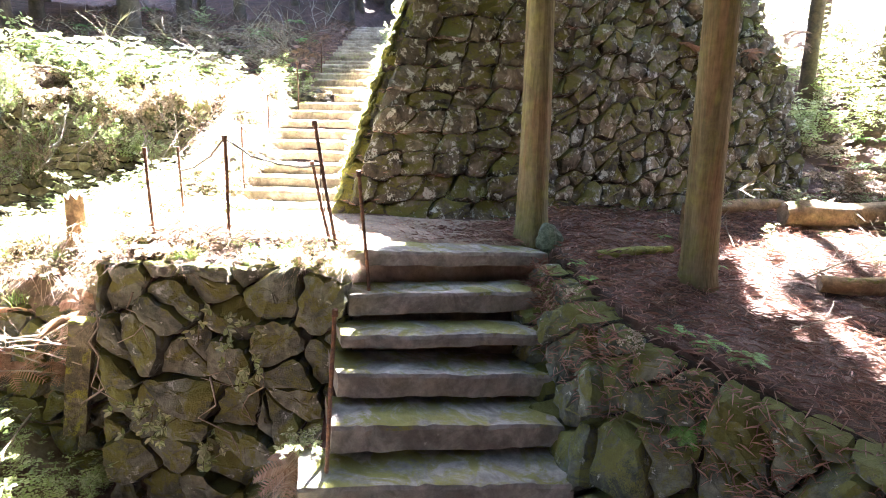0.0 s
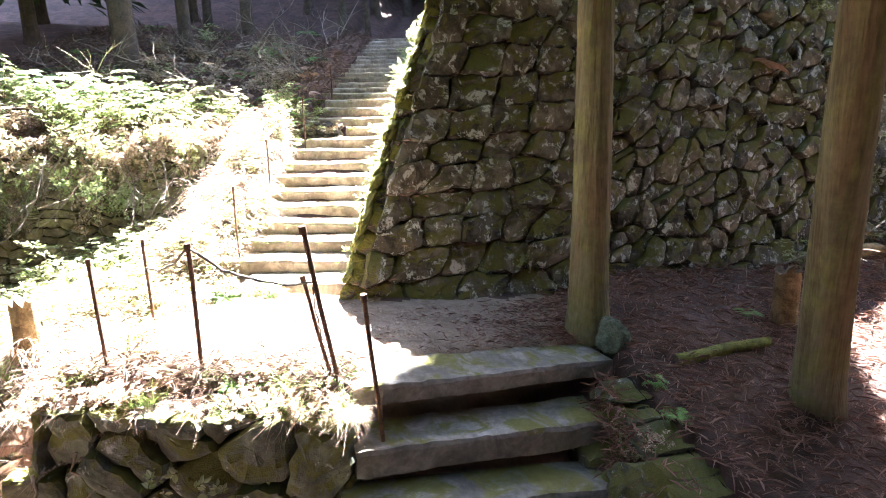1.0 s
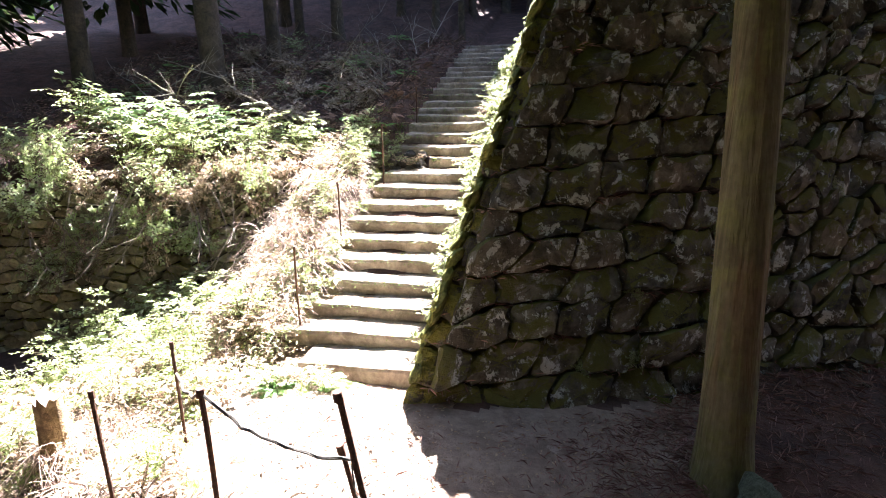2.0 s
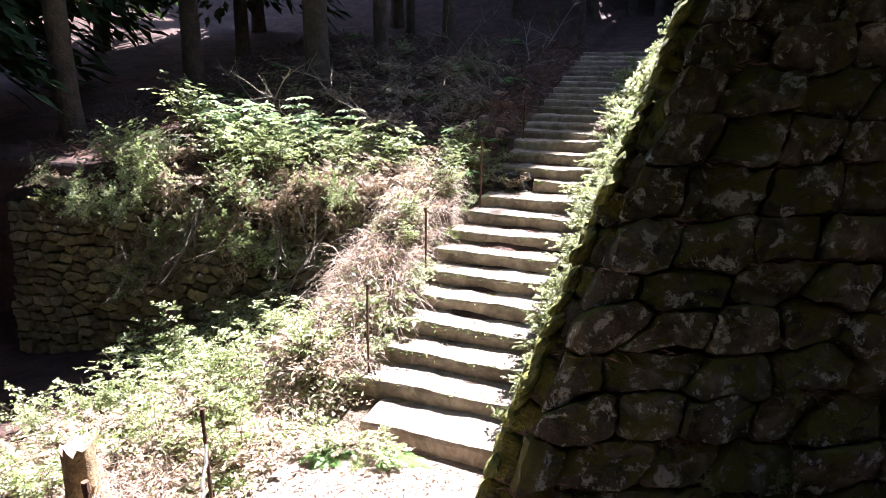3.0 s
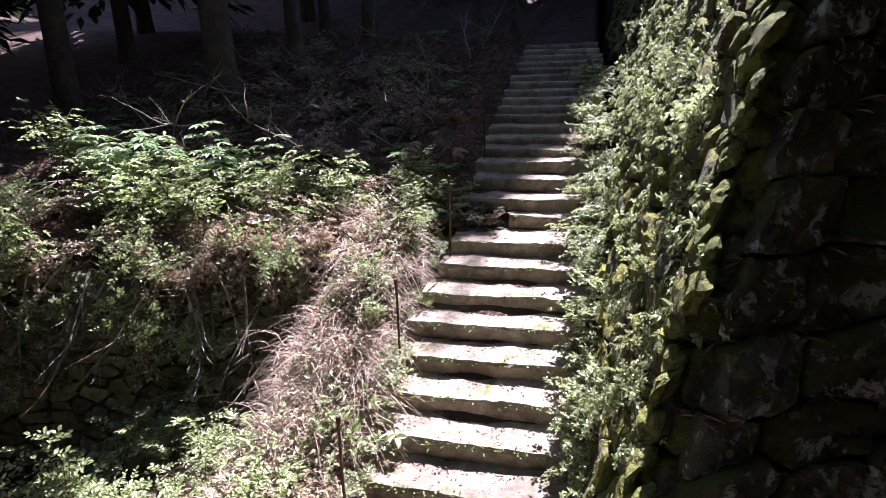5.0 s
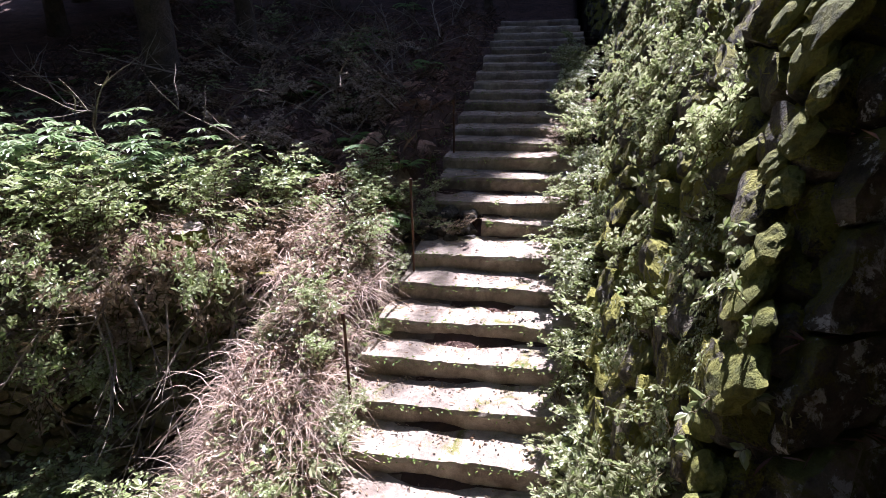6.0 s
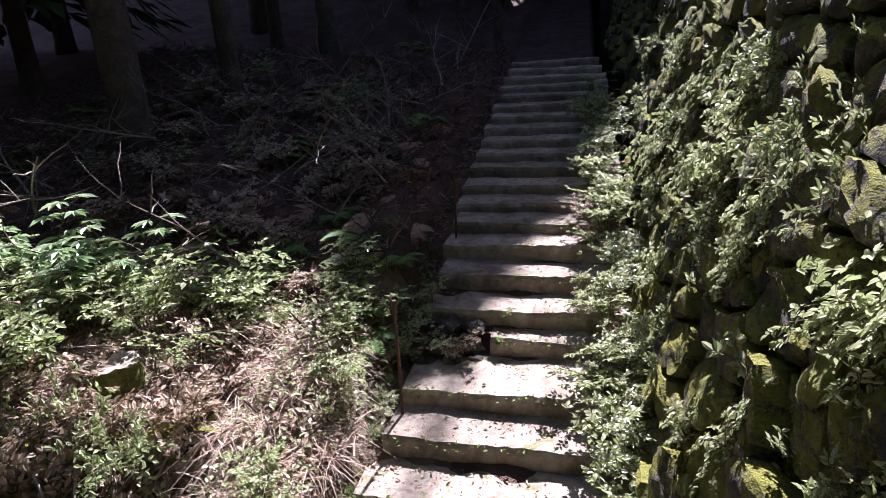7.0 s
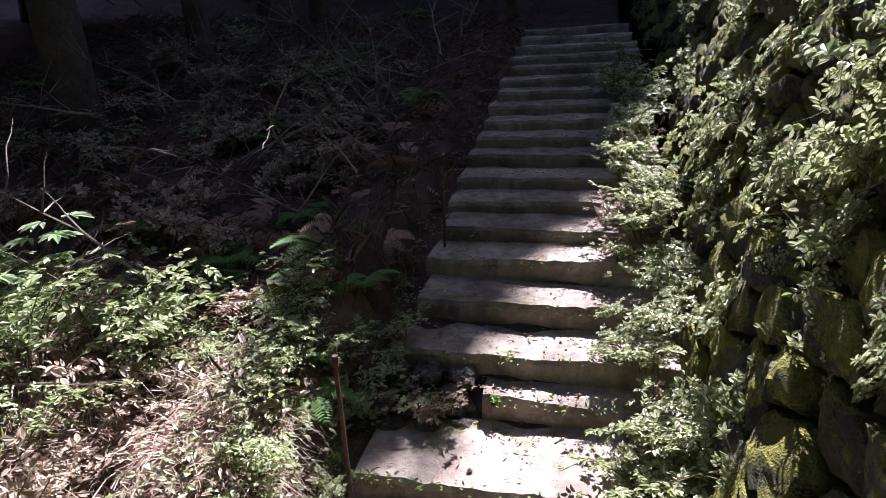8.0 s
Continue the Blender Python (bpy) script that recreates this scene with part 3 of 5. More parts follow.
def tree(base, lean, height, r0, label, near=False):
    base = Vector((base[0], base[1], base[2] - 0.12))
    top = base + Vector((lean[0], lean[1], 1.0)) * height
    ob = empty("cedar_tree", base, label, "tree", "cedars on the slope")
    part("trunk", trunk_mesh(base, top, r0, r0 * 0.35, r0 * (0.35 if near else 0.25), 36 if near else 14, 40 if near else 14, base.x * 3.7 + base.y, BARK if near else FAR_BARK,
                             0.08 if near else 0.10), ob, at=base)
    return ob, base, top


NEAR_TREES = [tree((1.02, 7.54, 0.98), (0.0, 0.08), 15.0, 0.185, "straight cedar with smooth greenish bark beside the landing", True),
              tree((2.70, 6.55, 0.62), (-0.045, -0.05), 15.0, 0.185, "straight cedar with tan bark on the needle-covered slope", True)]


# ---------------------------------------------------------------- forest
NEEDLES = leafy("cedar_needles", (0.03, 0.06, 0.018), (0.06, 0.10, 0.03), 0.25, 0.6)
LEAF = leafy("shrub_leaf", (0.24, 0.32, 0.09), (0.46, 0.50, 0.27), 0.45, 0.28, gloss=0.55)
YOUNG_LEAF = leafy("sapling_leaf", (0.20, 0.31, 0.12), (0.38, 0.46, 0.26), 0.4, 0.3, gloss=0.5)
WALL_LEAF = leafy("wall_plant_leaf", (0.24, 0.30, 0.10), (0.50, 0.51, 0.31), 0.4, 0.27, gloss=0.6)
FERN_LEAF = leafy("fern_frond", (0.10, 0.22, 0.04), (0.18, 0.32, 0.08), 0.4, 0.5)
GRASS = leafy("green_grass", (0.12, 0.20, 0.04), (0.26, 0.32, 0.09), 0.35, 0.5)
STRAW = leafy("dry_grass", (0.33, 0.225, 0.155), (0.60, 0.47, 0.36), 0.3, 0.6)
DEAD_FERN = leafy("dead_fern", (0.26, 0.15, 0.09), (0.42, 0.27, 0.18), 0.2, 0.7)
LITTER = leafy("fallen_cedar_sprig", (0.17, 0.09, 0.068), (0.38, 0.23, 0.175), 0.1, 0.8)
DRY_LEAF = leafy("fallen_leaf", (0.28, 0.17, 0.09), (0.50, 0.38, 0.24), 0.15, 0.7)
DEAD_WEED = leafy("withered_leaf", (0.26, 0.18, 0.11), (0.55, 0.45, 0.33), 0.3, 0.6)
# darker copy of the withered-weed tone; the hillside's shade sits in its colour
SHADE_STALK = leafy("shade_toned_stalk", (0.09, 0.06, 0.045), (0.20, 0.145, 0.105), 0.15, 0.8)
TWIG = surface("dead_wood", (0.32, 0.27, 0.21), (0.19, 0.155, 0.115), 8.0, 80, rnd=0.3, bump=0.6, depth=0.005)
STEM = surface("green_brown_stem", (0.14, 0.11, 0.06), (0.10, 0.09, 0.04), 9.0, 80, rnd=0.2, bump=0.4, depth=0.004)


def crown_mesh(seed, height, r0, sprays):
    """A cedar's crown of drooping sprays on whorls of limbs, from its lowest limb up."""
    r = random.Random(seed)
    verts, faces = [], []
    for i in range(sprays):
        h = r.random() ** 0.85
        a = r.uniform(0, 2 * math.pi)
        reach = r0 * (1 - h) ** 0.75 * (0.35 + 0.65 * math.sqrt(r.random())) * (0.75 + 0.25 * math.sin(3 * a + 9 * h + seed)) + 0.05
        c = Vector((math.cos(a) * reach, math.sin(a) * reach, h * height - 0.25 * reach))
        d = Vector((math.cos(a + r.uniform(-0.6, 0.6)), math.sin(a + r.uniform(-0.6, 0.6)), r.uniform(-0.7, 0.1))).normalized()
        s = Vector((-d.y, d.x, r.uniform(-0.5, 0.5))).normalized()
        ln, wd = r.uniform(0.25, 0.6), r.uniform(0.07, 0.16)
        o = len(verts)
        verts += [c, c + d * ln * 0.45 + s * wd, c + d * ln + Vector((0, 0, -0.1)), c + d * ln * 0.5 - s * wd]
        faces.append((o, o + 1, o + 2, o + 3))
    return mesh_of("crown", verts, faces, NEEDLES)


CROWNS = [crown_mesh(s, 9.0, 2.5, 4600) for s in (1, 2, 3)]
DENSE_CROWNS = [crown_mesh(s, 9.0, 2.5, 9000) for s in (4, 5)]


def limb_mesh(seed):
    r = random.Random(seed)
    out = []
    for i in range(22):
        h, a = r.uniform(0.0, 7.0), r.uniform(0, 2 * math.pi)
        ln = 2.0 * (1 - h / 9.0) ** 0.75
        p = [Vector((math.cos(a) * ln * t, math.sin(a) * ln * t, h + 0.25 * t - 0.35 * t * t)) for t in (0, 0.35, 0.7, 1.0)]
        out.append(tube(p, [0.035, 0.025, 0.015, 0.006], 5))
    v, f = join(out)
    return mesh_of("limb", v, f, FAR_BARK)


LIMB_SET = limb_mesh(5)


def crown_on(ob, base, top, start, scale, k, dense=False):
    t = start / (top - base).length
    c = part("crown", DENSE_CROWNS[k % 2] if dense else CROWNS[k % 3], ob, at=base.lerp(top, t))
    c.rotation_euler = (0, 0, k * 1.3)
    c.scale = (scale, scale, scale)
    c = part("limb", LIMB_SET, ob, at=base.lerp(top, t))
    tagged(c, kind="stuff")
    c.rotation_euler = (0, 0, k * 2.1)
    c.scale = (scale, scale, scale)


# oversized dense crowns, out of view, hold sky light off the great wall
for k, (ob, base, top) in enumerate(NEAR_TREES):
    crown_on(ob, base, top, 7.2, 1.35, k, True)

rng = random.Random(21)
SPOTS = [(-8.0, 16.0, 0.27), (-7.5, 18.0, 0.17), (-7.0, 21.2, 0.19), (-10.4, 14.9, 0.21), (-11.6, 18.0, 0.18), (-10.6, 12.1, 0.2), (-13.5, 14.2, 0.22), (-13.0, 20.5, 0.2),
         (-15.5, 17.0, 0.2), (-16.5, 11.0, 0.2), (-9.5, 23.0, 0.2), (-1.9, 29.0, 0.2), (-3.8, 29.2, 0.2), (-6.1, 29.6, 0.2), (-0.1, 29.8, 0.19), (-5.1, 29.1, 0.2), (-2.9, 29.0, 0.2), (-1.0, 28.6, 0.18), (-7.4, 29.3, 0.2),
         # cedars added for shade: low crowns above view keep the hillside dark
         (-4.4, 22.8, 0.13), (-5.9, 24.2, 0.14), (-8.4, 21.6, 0.14), (-3.7, 25.5, 0.13), (-3.4, 21.8, 0.1)]
# crown start and size by trunk, set to cast shade or let sun through
CROWN_SHADE = {(-4.4, 22.8): (3.4, 0.62), (-5.9, 24.2): (3.4, 0.65), (-8.4, 21.6): (3.6, 0.6), (-3.7, 25.5): (3.6, 0.62), (-3.4, 21.8): (6.3, 0.42), (-1.0, 28.6): (9.0, 0.45), (-0.1, 29.8): (9.0, 0.45), (-1.9, 29.0): (8.0, 0.55), (-8.0, 16.0): (9.0, 0.9), (-7.5, 18.0): (9.2, 0.8), (-7.0, 21.2): (12.0, 0.35), (-9.5, 23.0): (9.0, 0.9), (-10.4, 14.9): (8.0, 1.0), (-10.6, 12.1): (8.0, 1.0),
        (3.8, 18.5): (6.5, 0.7), (3.4, 15.0): (6.5, 0.75), (3.0, 13.9): (6.4, 0.8), (2.3, 17.4): (6.3, 0.58), (2.15, 16.2): (6.3, 0.62), (2.0, 13.3): (6.0, 0.6), (6.4, 16.6): (7.0, 0.5), (8.2, 17.6): (6.6, 0.55),
        (9.6, 17.4): (10.5, 0.4), (9.2, 13.0): (10.5, 0.4), (11.0, 16.5): (10.5, 0.4), (11.8, 21.0): (10.5, 0.45)}
# rows and spots near y 29 added so unseen crowns shade the hillside
for x in np.arange(-17, 9.5, 2.1):
    if x < 5:
        SPOTS.append((x + rng.uniform(-0.5, 0.5), 31.5 + rng.uniform(-1.2, 1.2), rng.uniform(0.16, 0.24)))
    SPOTS.append((x + 1.0 + rng.uniform(-0.5, 0.5), 35.0 + rng.uniform(-1.2, 1.2), rng.uniform(0.16, 0.24)))
    SPOTS.append((x + rng.uniform(-0.5, 0.5), 39.0 + rng.uniform(-1.5, 1.5), rng.uniform(0.16, 0.24)))
# includes unseen wall-top cedars added to shade the landing and lower steps
SPOTS += [(3.0, 13.9, 0.2), (2.15, 16.2, 0.19), (2.3, 12.4, 0.18), (3.8, 18.5, 0.18), (3.4, 15.0, 0.16), (2.3, 17.4, 0.17), (6.4, 16.6, 0.17), (8.2, 17.6, 0.18), (2.0, 13.3, 0.17), (9.6, 17.4, 0.2), (9.2, 13.0, 0.18), (11.0, 16.5, 0.2), (11.8, 21.0, 0.2), (13.4, 13.5, 0.19), (14.5, 18.0, 0.2), (10.6, 10.4, 0.17),
          (16.5, 15.0, 0.2), (12.6, 9.0, 0.2), (15.2, 10.5, 0.19), (9.9, 30.0, 0.2)]
# unseen cedars added round the foot of the stairs to cut sky light
SPOTS += [(4.4, 3.2, 0.2), (-4.4, 2.6, 0.2), (3.1, 0.6, 0.2), (-3.2, 0.2, 0.2), (6.0, 4.6, 0.19), (7.9, 6.4, 0.2), (-6.4, 3.6, 0.2), (0.4, -2.6, 0.2), (2.6, -4.2, 0.2), (-2.2, -4.0, 0.2), (0.2, -6.5, 0.2), (-8.6, 5.4, 0.2)]
# more unseen cedars beside and behind the start, also there to dim sky light
for i in range(40):
    a = rng.uniform(math.pi * 0.98, math.pi * 2.02)
    d = rng.uniform(8, 26)
    SPOTS.append((math.cos(a) * d, 1.5 + math.sin(a) * d, rng.uniform(0.16, 0.24)))
for i in range(44):
    side = rng.choice((-1, 1))
    x, y = side * rng.uniform(4.6, 15), rng.uniform(-12, 5)
    SPOTS.append((x, y, rng.uniform(0.16, 0.24)))
for i in range(14):
    SPOTS.append((rng.uniform(-18, -11.5), rng.uniform(3, 12), 0.2))
    SPOTS.append((rng.uniform(10, 17), rng.uniform(1, 10), 0.2))
for k, (x, y, r) in enumerate(SPOTS):
    lean = (rng.uniform(-0.02, 0.02), rng.uniform(-0.02, 0.02))
    ob, base, top = tree((x, y, surface_at(x, y)), lean, 16.0 + rng.uniform(-1, 1.5), r, "tall straight cedar; those out of view are added for shade")
    # lower, larger or denser crowns out of view cut the light
    low = -1.5 if y < -9.0 else 0.0
    if y > 33.3 or (x < -11 and y > 6):
        low = -4.6
    start, size = CROWN_SHADE.get((x, y), (6.4 + low + rng.uniform(-0.5, 0.8), rng.uniform(1.25, 1.4) if abs(x) < 9 and y < 7 else rng.uniform(0.95, 1.1)))
    crown_on(ob, base, top, start, size, k, (1.0 < x < 4 and 11 < y < 19) or (abs(x) < 9 and y < 7) or (21.5 < y < 26 and -9 < x < -2) or (27 < y < 33.3 and not -2.4 < x < 2.6))


# ---------------------------------------------------------------- plants
def leaf(c, d, up, length, width, fold=0.25):
    """A folded leaf from its stalk at c, as verts and faces."""
    d, up = Vector(d).normalized(), Vector(up)
    s = d.cross(up)
    if s.length < 1e-3:
        s = d.orthogonal()
    s.normalize()
    n = s.cross(d)
    w = width / 2
    c = Vector(c)
    return ([c, c + d * length * 0.32 + s * w + n * w * fold, c + d * length * 0.68 + s * w * 0.8 + n * w * fold, c + d * length - n * length * 0.12,
             c + d * length * 0.68 - s * w * 0.8 + n * w * fold, c + d * length * 0.32 - s * w + n * w * fold],
            [(0, 1, 2, 3), (0, 3, 4, 5)])


def shrub_parts(seed, stems, height, spread, leaf_len, per_stem, droop=0.3, palm=1):
    r = random.Random(seed)
    wood, green = [], []
    for i in range(stems):
        a = r.uniform(0, 2 * math.pi)
        h, sp = height * r.uniform(0.55, 1.0), spread * r.uniform(0.3, 1.0)
        bend = Vector((math.cos(a), math.sin(a), 0))

        def at(t):
            return bend * (0.06 + sp * t * t) + Vector((0, 0, h * t - droop * h * t * t * t)) + noise.noise_vector(Vector((seed, i, t * 3))) * 0.05
        path = [at(t) for t in (0, 0.25, 0.5, 0.75, 1.0)]
        wood.append(tube(path, [0.006, 0.005, 0.004, 0.003, 0.0015], 4, cap=False))
        if palm > 1:
            for j in range(per_stem):
                c, b = at(r.uniform(0.3, 1.0)), r.uniform(0, 2 * math.pi)
                out = Vector((math.cos(b), math.sin(b), r.uniform(-0.1, 0.5))).normalized()
                tip = c + out * r.uniform(0.04, 0.16)
                wood.append(tube([c, tip], [0.002, 0.001], 3, cap=False))
                for q in range(palm):
                    g = (q - (palm - 1) / 2) * 0.62
                    dr = Vector((out.x * math.cos(g) - out.y * math.sin(g), out.x * math.sin(g) + out.y * math.cos(g), -0.15))
                    ll = leaf_len * r.uniform(0.65, 1.15)
                    green.append(leaf(tip, dr, (r.uniform(-0.35, 0.35), r.uniform(-0.35, 0.35), 1), ll, ll * 0.36))
            continue
        # side twigs with leaves set along them, and a tuft at the tip
        for j in range(per_stem):
            t = 0.3 + 0.7 * (j + r.random()) / per_stem
            c = at(t)
            b = r.uniform(0, 2 * math.pi)
            out = Vector((math.cos(b), math.sin(b), r.uniform(-0.2, 0.7))).normalized()
            reach = height * r.uniform(0.12, 0.32) * (1.15 - 0.6 * t)
            tip = c + out * reach + Vector((0, 0, -0.25 * reach))
            wood.append(tube([c, c.lerp(tip, 0.5) + Vector((0, 0, 0.06 * reach)), tip], [0.0028, 0.002, 0.001], 3, cap=False))
            for q in range(6):
                s = 0.3 + 0.7 * q / 5
                side = out.cross(Vector((0, 0, 1))).normalized() * (1 if q % 2 else -1)
                dr = (out * (0.5 + 0.8 * (q == 5)) + side * (0.9 - 0.8 * (q == 5)) + Vector((r.uniform(-0.3, 0.3), r.uniform(-0.3, 0.3), r.uniform(-0.5, 0.25)))).normalized()
                ll = leaf_len * r.uniform(0.5, 1.15)
                green.append(leaf(c.lerp(tip, s), dr, (r.uniform(-0.6, 0.6), r.uniform(-0.6, 0.6), 1), ll, ll * 0.52))
    return join(wood), join(green)


def make_shrub(name, label, category, group, material, *spec):
    ob = empty(name, (0, 0, 0), label, category, group)
    (wv, wf), (gv, gf) = shrub_parts(*spec)
    tagged(part("stalk", mesh_of("stalk", wv, wf, STEM), ob), kind="stuff")
    tagged(part("foliage", mesh_of("foliage", gv, gf, material), ob), kind="stuff")
    return ob


def blades(seed, n, length, spread, width, flop, material, name):
    r = random.Random(seed)
    verts, faces = [], []
    for i in range(n):
        a = r.uniform(0, 2 * math.pi)
        d = Vector((math.cos(a), math.sin(a), 0))
        s = Vector((-d.y, d.x, 0)) * width * r.uniform(0.5, 1.2)
        base = Vector((r.gauss(0, spread * 0.35), r.gauss(0, spread * 0.35), 0))
        ln, fl = length * r.uniform(0.5, 1.1), flop * r.uniform(0.5, 1.3)
        o = len(verts)
        for j in range(4):
            t = j / 3
            c = base + d * ln * t * (0.25 + fl * 0.6 * t) + Vector((0, 0, ln * (t * (1 - 0.3 * fl) - fl * 0.75 * t * t)))
            c += noise.noise_vector(Vector((i, t * 2, seed))) * 0.03 * t
            w = s * (1 - t * 0.85)
            verts += [c - w, c + w]
        faces += [(o + 2 * j, o + 2 * j + 1, o + 2 * j + 3, o + 2 * j + 2) for j in range(3)]
    return mesh_of(name, verts, faces, material)


def fern_mesh(seed, fronds, length, material, lift=0.8):
    r = random.Random(seed)
    verts, faces = [], []
    for i in range(fronds):
        a = 2 * math.pi * i / fronds + r.uniform(-0.3, 0.3)
        d = Vector((math.cos(a), math.sin(a), 0))
        s = Vector((-d.y, d.x, 0))
        ln = length * r.uniform(0.7, 1.1)
        at = lambda t: d * ln * t * 0.9 + Vector((0, 0, ln * (lift * t - 0.75 * t * t)))
        for j in range(2, 17):
            t = j / 17
            c, w = at(t), ln * 0.24 * math.sin(math.pi * (t * 0.8 + 0.14)) ** 0.8
            for side in (-1, 1):
                o = len(verts)
                tip = c + s * side * w + d * w * 0.35 - Vector((0, 0, w * 0.25))
                k = d * ln * 0.022
                verts += [c - k, c + (tip - c) * 0.55 - k, tip, c + (tip - c) * 0.5 + k, c + k]
                faces.append((o, o + 1, o + 2, o + 3, o + 4))
        o = len(verts)
        for t in (0, 0.35, 0.7, 1.0):
            verts += [at(t) - s * 0.004, at(t) + s * 0.004]
        faces += [(o + 2 * q, o + 2 * q + 1, o + 2 * q + 3, o + 2 * q + 2) for q in range(3)]
    return mesh_of("fronds", verts, faces, material)


class Patch:
    """Plants of one kind: the first is built, the others are copies."""

    def __init__(self, makers):
        self.makers, self.made = makers, {}

    def put(self, which, at, turn=0.0, size=1.0, tilt=(0.0, 0.0)):
        m = pose(at[0], at[1], at[2], math.degrees(tilt[0]), math.degrees(tilt[1]), turn) @ Matrix.Scale(size, 4)
        if which not in self.made:
            self.made[which] = self.makers[which]()
            self.made[which].matrix_basis = m
            return self.made[which]
        ob = self.made[which]
        keep = ob.matrix_basis.copy()
        ob.matrix_basis = Matrix()
        c = copy_thing(ob, m)
        ob.matrix_basis = keep
        return c


def single(name, data, label, category, group, childname):
    ob = empty(name, (0, 0, 0), label, category, group)
    tagged(part(childname, data, ob), kind="stuff")
    return ob


SHRUBS = Patch([lambda s=s: make_shrub("shrub", "leafy shrub with small bright green leaves and thin stems", "shrub", "shrubs on the terrace", LEAF, s, 8, 1.15, 0.62, 0.075, 7, 0.22) for s in (1, 2, 3, 4)])
SAPLINGS = Patch([lambda s=s: make_shrub("sapling", "young broad-leaved sapling with fanned leaflets", "sapling", "saplings on the terrace", YOUNG_LEAF, s, 7, 1.25, 0.6, 0.15, 8, 0.25, 6) for s in (11, 12)])
WALL_PLANTS = Patch([lambda s=s: make_shrub("wall_plant", "leafy creeper growing out of the wall's joints", "climbing plant", "plants on the stair-side wall", WALL_LEAF, s, 9, 0.5, 0.42, 0.055, 8, 0.55) for s in (21, 22, 23, 24)])
GRASSES = Patch([lambda s=s: single("grass_tuft", blades(s, 70, 0.28, 0.16, 0.004, 0.7, GRASS, "grass"), "tuft of fresh green grass", "grass", "grass by the path", "grass") for s in (31, 32)])
STRAWS = Patch([lambda s=s: single("dry_grass_tuft", blades(s, 150, 0.42, 0.26, 0.0045, 1.25, STRAW, "grass"), "heap of bleached dry grass bent to the ground", "dry grass", "dry grass on the bank", "grass") for s in (41, 42, 43)])
DEAD_FERNS = Patch([lambda s=s: single("dead_fern", fern_mesh(s, 9, 0.55, DEAD_FERN, 0.45), "withered brown fern lying flat", "dead fern", "dead ferns on the bank", "frond") for s in (51, 52)])
FERNS = Patch([lambda s=s: single("fern", fern_mesh(s, 9, 0.42, FERN_LEAF, 0.75), "fresh green fern with arching fronds", "fern", "ferns in the shade", "frond") for s in (61, 62)])

VINES = Patch([lambda s=s: make_shrub("vine", "sparse vine with broad pale leaves on thin stems", "vine", "vines on the walls", WALL_LEAF, s, 3, 0.42, 0.40, 0.085, 3, 0.6) for s in (101, 102, 103)])
DRY_WEEDS = Patch([lambda s=s: make_shrub("withered_weed", "withered brown weed with curled leaves and thin stalks", "dead plant", "withered weeds", DEAD_WEED, s, 8, 0.55, 0.42, 0.06, 6, 0.5) for s in (91, 92, 93)])


def scatter(rng, patch, n, x0, x1, y0, y1, s0, s1, where=None, sink=0.02, tilt=0.15):
    k = 0
    while k < n:
        x, y = rng.uniform(x0, x1), rng.uniform(y0, y1)
        if where and not where(x, y):
            continue
        patch.put(rng.randrange(len(patch.makers)), (x, y, surface_at(x, y) - sink), rng.uniform(0, 360), rng.uniform(s0, s1), (rng.uniform(-tilt, tilt), rng.uniform(-tilt, tilt)))
        k += 1


rng = random.Random(33)
on_terrace = lambda x, y: y > left_wall_y(x) + 0.1
below_rubble = lambda x, y: y < left_wall_y(x) - 0.3
# terrace above the rubble wall
scatter(rng, SHRUBS, 21, -9.0, -4.4, 11.0, 12.9, 0.6, 1.25, on_terrace, tilt=0.3)
scatter(rng, SHRUBS, 9, -8.5, -4.3, 10.8, 11.9, 0.5, 0.9, on_terrace, tilt=0.7)
for i in range(16):
    SHRUBS.put(rng.randrange(4), rubble(0.3 + 5.0 * rng.random(), rng.uniform(1.9, 2.55), 0.2), rng.uniform(0, 360), rng.uniform(0.45, 0.9), (rng.uniform(0.6, 1.5), 0.0))
SAPLINGS.put(0, (-6.6, 12.8, 2.75), 40, 1.15)
SAPLINGS.put(1, (-7.4, 12.4, 2.7), 140, 1.1)
SAPLINGS.put(1, (-6.0, 12.3, 2.7), 250, 0.9)
SAPLINGS.put(0, (-8.2, 12.9, 2.8), 300, 1.1)
scatter(rng, STRAWS, 44, -6.0, -3.6, 11.4, 12.9, 0.8, 1.3, on_terrace)
scatter(rng, DEAD_FERNS, 8, -5.6, -3.6, 11.4, 12.8, 0.35, 0.55, on_terrace)
scatter(rng, SHRUBS, 4, -8.0, -5.2, 9.2, 10.5, 0.6, 1.0, below_rubble, tilt=0.35)
SAPLINGS.put(0, (-5.7, 12.9, 2.7), 10, 1.0)
SAPLINGS.put(1, (-7.0, 12.0, 2.65), 200, 0.8)
# bank between the rubble wall and the stairs
scatter(rng, STRAWS, 90, -4.1, -3.15, 8.6, 12.4, 0.7, 1.2, lambda x, y: below_rubble(x, y) or x > -3.95)
scatter(rng, DEAD_FERNS, 12, -4.1, -3.2, 8.6, 12.2, 0.3, 0.5, lambda x, y: below_rubble(x, y) or x > -3.95)
scatter(rng, SHRUBS, 16, -3.5, -3.1, 9.2, 13.2, 0.3, 0.5)
scatter(rng, FERNS, 12, -4.6, -3.15, 12.3, 13.4, 0.4, 0.7)
scatter(rng, GRASSES, 20, -3.6, -3.0, 11.5, 14.0, 0.5, 0.9)
scatter(rng, GRASSES, 30, -3.9, -3.12, 8.4, 13.0, 0.6, 1.1)
